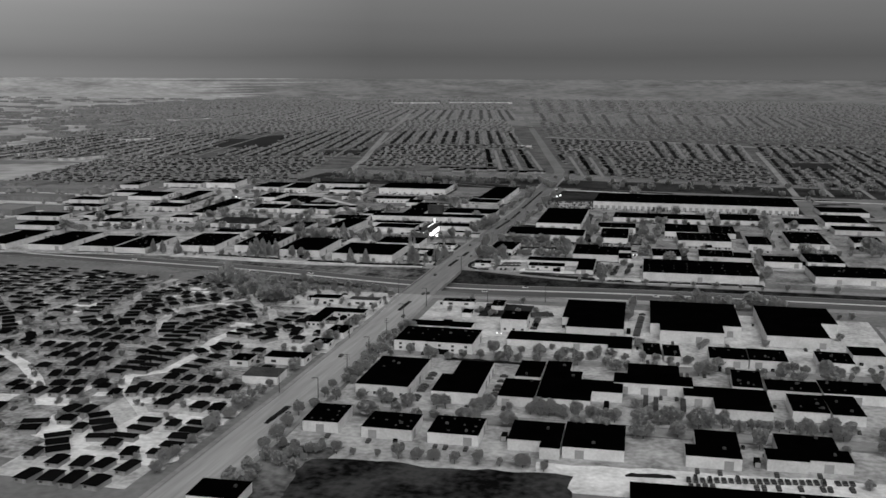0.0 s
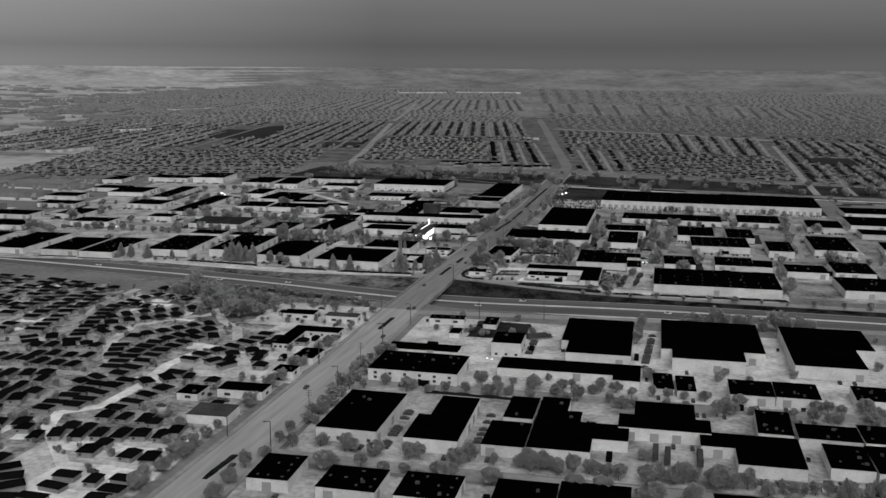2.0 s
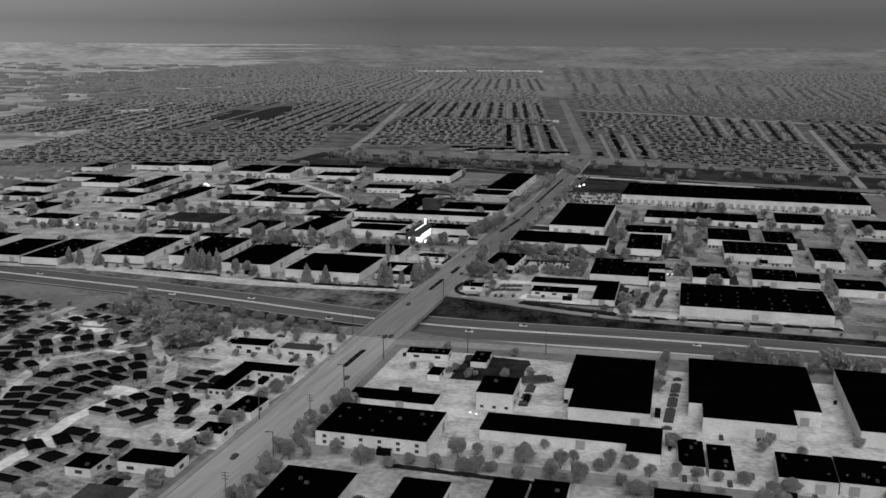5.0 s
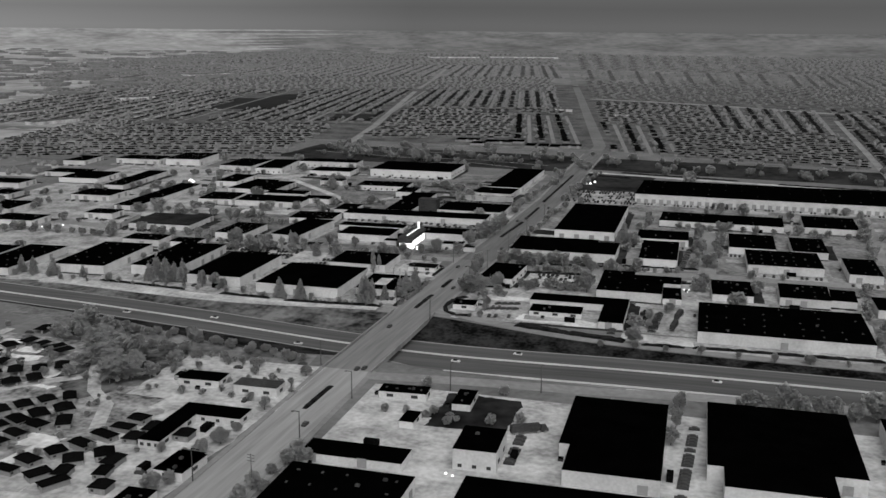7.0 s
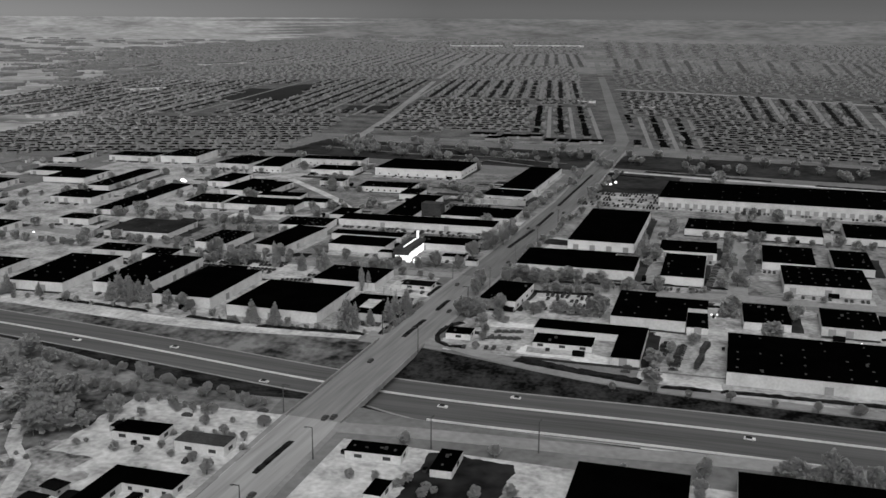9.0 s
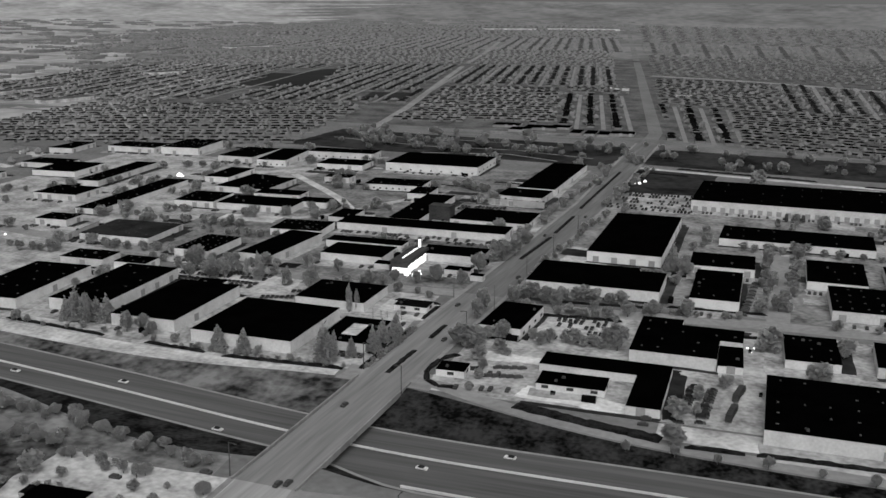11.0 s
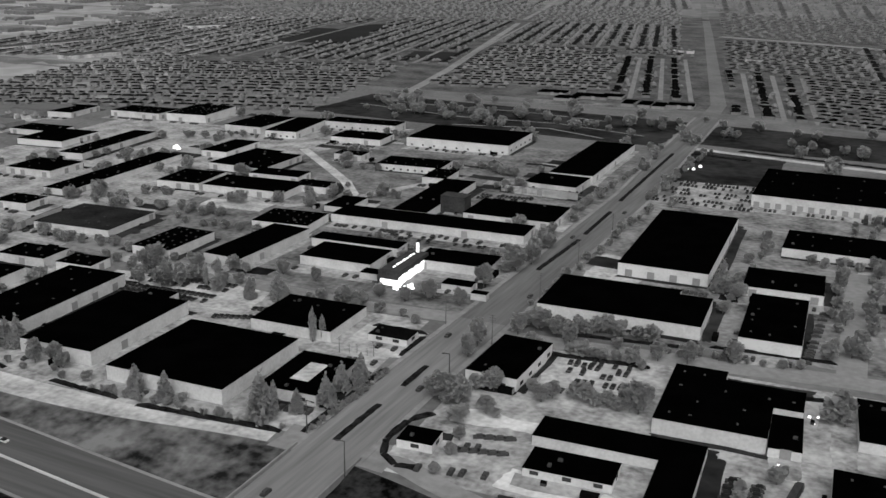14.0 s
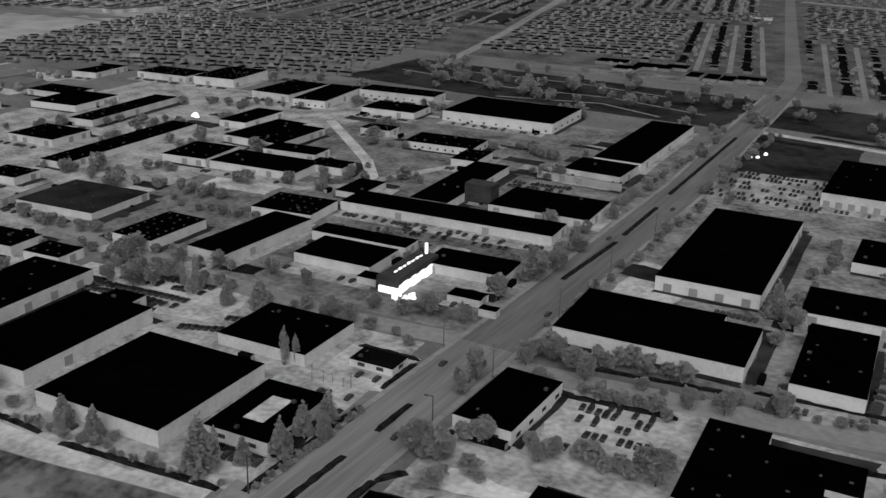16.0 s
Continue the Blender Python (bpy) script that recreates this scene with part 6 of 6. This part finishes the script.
for n, (cx, cy, ang, poly) in enumerate(FOOT):
    if cy > 1380 or cy < 780:
        continue
    xs, ys = [p[0] for p in poly], [p[1] for p in poly]
    x0, x1, y0, y1 = min(xs), max(xs), min(ys), max(ys)
    z = 0.05 + 0.0006 * n
    if cx < -215 or cx > -170:
        deep = min(14, 0.5 * (y1 - y0))
        if yr.random() < 0.6:
            ground_quad(LOTS, cx, cy, ang, x0 + yr.uniform(-3, 4), y0 - deep, x1 + yr.uniform(-6, 6), y0 + 1, z)
            c, s = math.cos(radians(ang)), math.sin(radians(ang))
            for q in range(int((x1 - x0) / 3)):
                if yr.random() < 0.5 and cy > 930:
                    px, py = x0 + 1.5 + 3 * q, y0 - deep * 0.6
                    x, y = cx + px * c - py * s, cy + px * s + py * c
                    if free(x, y, 1.8):
                        for hx, hy, lo, hi in ((0.9, 2.2, 0.25, 0.95), (0.75, 1.2, 0.95, 1.45)):
                            k = len(far_cars[0])
                            a, b = box_data([(x - hx, y - hy, lo - 0.2, x + hx, y + hy, hi)])
                            far_cars[0].extend(a)
                            far_cars[1].extend([tuple(k + j for j in f) for f in b])
        else:
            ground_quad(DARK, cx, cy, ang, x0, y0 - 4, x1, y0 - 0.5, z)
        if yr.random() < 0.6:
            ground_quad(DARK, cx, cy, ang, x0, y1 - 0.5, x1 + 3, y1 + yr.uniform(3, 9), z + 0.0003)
        if yr.random() < 0.5:
            ground_quad(LOTS, cx, cy, ang, x1 - 0.5, y0, x1 + yr.uniform(4, 10), y1, z + 0.0002)
        elif yr.random() < 0.6:
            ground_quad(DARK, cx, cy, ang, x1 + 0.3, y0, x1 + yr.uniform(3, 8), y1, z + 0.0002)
for i in range(90):
    x, y = yr.uniform(-640, 330), yr.uniform(940, 1360)
    if abs(x + 191) > 30:
        ground_quad(DARK if i % 3 else LOTS, x, y, yr.uniform(-4, 8), -yr.uniform(4, 20), -yr.uniform(2, 9), yr.uniform(4, 20), yr.uniform(2, 9), 0.03 + 0.0002 * i)
tagged(new("parked_cars", mesh_of("parked_cars", *far_cars, car_mat)), "rows of dark cars parked along far workshops", "cars", kind="stuff")
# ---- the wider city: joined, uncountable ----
# far roofs: distance haze put into the base colour, lighter band by band
far_roofs = material("haze_lifted_far_roofs", 0.006, 0.9, 0.15, 1.0, island=1.2)
farther_roofs = material("haze_paled_roofs", 0.06, 0.5, 0.15, 1.0, island=1.0)
hall_roofs = material("haze_greyed_hall_roofs", 0.11, 0.7, 0.05, 0.5, island=1.0)
far_walls = material("far_stucco", 0.16, 0.3, 0.1, 0.6)
far_leaves = material("far_tree_leaves", 0.17, 0.3, 0.1, 0.6, island=0.5)
lane_mat = material("residential_asphalt", 0.17, 0.3, 0.05, 0.3)
pale_lane = material("pale_residential_asphalt", 0.2, 0.3, 0.05, 0.3)
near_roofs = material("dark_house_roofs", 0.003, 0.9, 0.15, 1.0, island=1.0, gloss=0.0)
fr = random.Random(77)


OPEN_LAND = ([(-1020, 2000), (-908, 2045), (-1035, 2460), (-1156, 2412)], [(-735, 1880), (-650, 1905), (-690, 2020), (-775, 1995)], [(175, 1790), (245, 1815), (255, 1950), (180, 1935)],
             [(-470, 1570), (-215, 1580), (-215, 1668), (-470, 1690)], [(-560, 1380), (-205, 1380), (-205, 1600), (-400, 1560), (-560, 1500)], [(-185, 1380), (600, 1300), (600, 1400), (60, 1530), (-200, 1590)])


def on_road(x, y):
    return (near_line(x, y, BLVD[5:], 19) or near_line(x, y, [(-540, 1500), (-609, 1819), (-700, 2170), (-786, 2510), (-931, 3127), (-1150, 4000)], 13)
            or near_line(x, y, [(-365, 2562), (-109, 2480), (167, 2325), (800, 2100), (2600, 1600)], 24) or near_line(x, y, [(136, 2189), (140, 1395)], 9) or any(inside((x, y), q) for q in OPEN_LAND))


def small_house(vs, fs, x, y, w, d, ang, h, rise):
    c, s = math.cos(radians(ang)), math.sin(radians(ang))
    k = len(vs)
    for px, py, pz in ((-w, -d, 0), (w, -d, 0), (w, d, 0), (-w, d, 0), (-w, -d, h), (w, -d, h), (w, d, h), (-w, d, h), (-w * 0.7, 0, h + rise), (w * 0.7, 0, h + rise)):
        vs.append((x + px * c - py * s, y + px * s + py * c, pz))
    fs += [(k, k + 1, k + 5, k + 4), (k + 1, k + 2, k + 6, k + 5), (k + 2, k + 3, k + 7, k + 6), (k + 3, k, k + 4, k + 7), (k + 4, k + 5, k + 9, k + 8), (k + 5, k + 6, k + 9), (k + 6, k + 7, k + 8, k + 9), (k + 7, k + 4, k + 8)]


def blob(vs, fs, x, y, r, h):
    k = len(vs)
    vs.append((x, y, h))
    for ring, (z, q) in enumerate(((0.78, 0.62), (0.45, 1.0), (0.12, 0.6))):
        for j in range(6):
            a = j * 1.0472 + ring * 0.5
            rr = r * q * fr.uniform(0.75, 1.2)
            vs.append((x + rr * math.cos(a), y + rr * math.sin(a), h * z * fr.uniform(0.9, 1.1)))
    for j in range(6):
        n = (j + 1) % 6
        fs.append((k, k + 1 + j, k + 1 + n))
        for ring in (0, 1):
            b = k + 1 + ring * 6
            fs.append((b + j, b + 6 + j, b + 6 + n, b + n))


def west(u, v):
    """Street grid west of the boulevard: its rows swing round as they run out."""
    return (-213 + u - 0.22 * v, 1640 + v + 0.12 * u - 0.000275 * u * u)


def east(u, v):
    return (-209 + u - v * 0.195 * max(0.0, 1 - u / 350), 1650 + v - 0.22 * u)


def district(grid, u0, u1, v0, v1, across, roofs, tree_share, lane, house=1.0, fill=0.92, single=False):
    """Rows of houses on a street grid; across: rows run along the first axis, else along the second."""
    vs, fs, tv, tf, lv, lf = [], [], [], [], [], []
    a0, a1, b0, b1 = (u0, u1, v0, v1) if across else (v0, v1, u0, u1)
    b, row = b0 + 9 * house, 0
    while b < b1 - 6:
        a = a0 + fr.uniform(4, 12)
        while a < a1 - 5:
            q = (a + fr.uniform(-1, 1), b + fr.uniform(-0.9, 0.9))
            x, y = grid(*(q if across else q[::-1]))
            n = grid(*((q[0] + 5, q[1]) if across else (q[1], q[0] + 5)))
            if not on_road(x, y):
                turn = math.degrees(math.atan2(n[1] - y, n[0] - x))
                if fr.random() < fill:
                    small_house(vs, fs, x, y, fr.uniform(4.6, 6.6) * house, fr.uniform(3.6, 5.0) * house, turn + fr.uniform(-4, 4) + (0 if fr.random() < 0.75 else 90), 2.9, fr.uniform(0.7, 1.4))
                if fr.random() < tree_share:
                    c = (a + fr.uniform(5, 9) * house, b + fr.choice((-1, 1)) * fr.uniform(6, 12) * house)
                    bx, by = grid(*(c if across else c[::-1]))
                    if not on_road(bx, by):
                        blob(tv, tf, bx, by, fr.uniform(2, 4.4) * house, fr.uniform(4, 8) * house ** 0.5)
            a += fr.uniform(12.2, 15.2) * house * (0.8 if single else 1)
        if row % 2 == 0 and not single:
            b += 22 * house
        else:
            c, half = b + (17 if single else 14.5) * house, 2.9 * house ** 0.5
            steps = max(2, int((a1 - a0) / 60))
            for i in range(steps + 1):
                p = a0 + (a1 - a0) * i / steps
                for w in (-half, half):
                    lv.append(grid(*((p, c + w) if across else (c + w, p))) + (0.05 if v1 < 1100 else 0.6,))
            k = len(lv) - 2 * (steps + 1)
            for i in range(steps):
                f = (k + 2 * i, k + 2 * i + 2, k + 2 * i + 3, k + 2 * i + 1)
                lf.append(f if across else f[::-1])
            b += (34 if single else 29) * house
        row += 1
    for nm, data, mat, lab, cat in (("distant_houses", (vs, fs), roofs, "rows of dark-roofed houses in the distance", "houses"), ("distant_trees", (tv, tf), far_leaves, "scattered grey trees between distant houses", "trees"),
                                    ("residential_streets", (lv, lf), lane, "pale streets between rows of houses", "streets")):
        if data[0]:
            ob = tagged(new(nm, mesh_of(nm, [distant(*p) for p in data[0]], data[1], mat)), lab, cat, kind="stuff")
            if nm == "distant_houses":
                ob.data.materials.append(far_walls)
                for i, p in enumerate(ob.data.polygons):
                    p.material_index = 1 if i % 8 < 4 else 0


# west of the boulevard
district(west, -118, -12, 30, 470, False, near_roofs, 0.3, pale_lane, single=True)
district(west, -335, -120, 60, 560, True, near_roofs, 0.7, lane_mat)
district(west, -120, -14, 500, 600, True, far_roofs, 0.8, lane_mat)
district(west, -330, -20, 610, 1130, False, far_roofs, 1.0, pale_lane, 1.1)
district(west, -700, -400, -150, 270, True, near_roofs, 0.8, pale_lane)
district(west, -800, -700, -160, 330, True, far_roofs, 0.8, lane_mat)
district(west, -620, -345, 290, 1130, False, far_roofs, 1.0, pale_lane, 1.1)
district(west, -1080, -640, 330, 1130, False, far_roofs, 0.9, lane_mat, 1.2)
# from here out the roof colour carries the most haze
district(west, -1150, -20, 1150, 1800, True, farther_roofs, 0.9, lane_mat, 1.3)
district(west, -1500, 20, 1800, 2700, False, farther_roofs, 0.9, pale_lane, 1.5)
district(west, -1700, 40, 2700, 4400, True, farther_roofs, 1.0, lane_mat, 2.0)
# east of the boulevard
district(east, 8, 100, -55, 330, False, near_roofs, 0.3, pale_lane, single=True)
district(east, 100, 340, -110, 330, True, near_roofs, 0.6, lane_mat)
district(east, 350, 900, -160, 420, False, far_roofs, 0.7, pale_lane)
district(east, 14, 180, 340, 830, True, far_roofs, 0.9, lane_mat)
district(east, 180, 345, 330, 850, False, far_roofs, 0.8, pale_lane)
district(east, 345, 1000, 430, 850, False, far_roofs, 0.8, lane_mat, 1.1)
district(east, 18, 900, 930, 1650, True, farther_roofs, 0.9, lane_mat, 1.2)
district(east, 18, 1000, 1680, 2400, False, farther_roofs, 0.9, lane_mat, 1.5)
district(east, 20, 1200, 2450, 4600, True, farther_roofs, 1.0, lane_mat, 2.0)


def trade_district(x0, x1, y0, y1, count, seed):
    """Far commercial blocks: pale lots, low dark-roofed halls and trees."""
    r = random.Random(seed)
    wv, wf, rv, rf, lv, lf, tv, tf = [], [], [], [], [], [], [], []
    for i in range(count):
        x, y = r.uniform(x0, x1), r.uniform(y0, y1)
        w, d, h = r.uniform(14, 45), r.uniform(10, 28), r.uniform(5, 8)
        poly = [(x - w, y - d), (x + w, y - d), (x + w, y + d), (x - w, y + d)]
        a, b = prism(poly, 0, h)
        k = len(wv)
        wv += a
        wf += [tuple(k + j for j in f) for f in b]
        a, b = prism(inset(poly, 0.6), h - 0.1, h + 0.15)
        k = len(rv)
        rv += a
        rf += [tuple(k + j for j in f) for f in b]
        k = len(lv)
        z = 0.02 + 0.001 * i
        lv += [(x - w * 1.4, y - d * 2.2, z), (x + w * 1.4, y - d * 2.2, z), (x + w * 1.4, y + d * 1.3, z), (x - w * 1.4, y + d * 1.3, z)]
        lf.append((k, k + 1, k + 2, k + 3))
        for j in range(5):
            blob(tv, tf, x + r.uniform(-1.5, 1.5) * w, y - d * r.uniform(1.1, 2.4), r.uniform(2.5, 5), r.uniform(5, 9))
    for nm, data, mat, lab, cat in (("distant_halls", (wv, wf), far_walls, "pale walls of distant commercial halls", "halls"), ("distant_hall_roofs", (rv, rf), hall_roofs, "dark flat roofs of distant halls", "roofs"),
                                    ("distant_lots", (lv, lf), bright_lot, "pale paved lots in the distance", "lots"), ("distant_trees", (tv, tf), far_leaves, "grey trees around distant lots", "trees")):
        tagged(new(nm, mesh_of(nm, [distant(*p) for p in data[0]], data[1], mat)), lab, cat, kind="stuff")


trade_district(-1250, -760, 850, 1300, 26, 1)
trade_district(-2700, -1480, 1350, 3900, 240, 2)
trade_district(-4600, -2300, 2600, 5600, 260, 5)
trade_district(-2900, -1500, 4000, 7000, 160, 6)
trade_district(-1300, -900, 5200, 7000, 30, 7)
trade_district(300, 700, 800, 1330, 22, 3)


def hangar(x0, y0, x1, y1, deep, h):
    """A very long pale hall on the far plain."""
    d = Vector((x1 - x0, y1 - y0)).normalized()
    n = Vector((-d.y, d.x)) * deep
    poly = [(x0, y0), (x1, y1), (x1 + n.x, y1 + n.y), (x0 + n.x, y0 + n.y)]
    top = tagged(new("hangar"), "very long pale hall with dark roof far away", "hangar")
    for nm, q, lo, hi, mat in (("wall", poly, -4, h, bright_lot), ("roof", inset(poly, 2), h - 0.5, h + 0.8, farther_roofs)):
        vs, fs = prism(q, lo, hi)
        part(nm, mesh_of(nm, [distant(*p) for p in vs], fs, mat), top)


hangar(-1560, 5060, -1330, 5160, 90, 11)
hangar(-1290, 5230, -960, 5330, 90, 11)
hangar(-1310, 2120, -1270, 2190, 30, 6)
hangar(-1700, 3040, -1640, 3190, 40, 7)
hangar(-1290, 1640, -1265, 1840, 26, 5)
hangar(-1120, 1612, -1100, 1700, 24, 5)
hangar(-378, 2196, -345, 2201, 12, 4.5)
hangar(-252, 2122, -228, 2117, 10, 4.5)

building("park_pavilion", -420, 1475, 4, 12, rect(24, 10), "small pale park pavilion on the lawn", "pavilion", units=0)
for x, y, w, d in ((-372, 1612, 26, 14), (-352, 1640, 40, 16), (-300, 1612, 14, 20), (-282, 1612, 14, 20), (-266, 1610, 14, 20), (-246, 1622, 30, 12), (-400, 1648, 34, 14), (-330, 1652, 24, 12)):
    building("school_hall", x, y, 3.2, 4, rect(w, d + 12), "low dark-roofed school hall beside a pale yard", "school", units=0, wall_material=house_wall)
slab("school_yard", -330, 1590, 170, 34, 6, 0.03, worn_lot, "grey paved school yard")
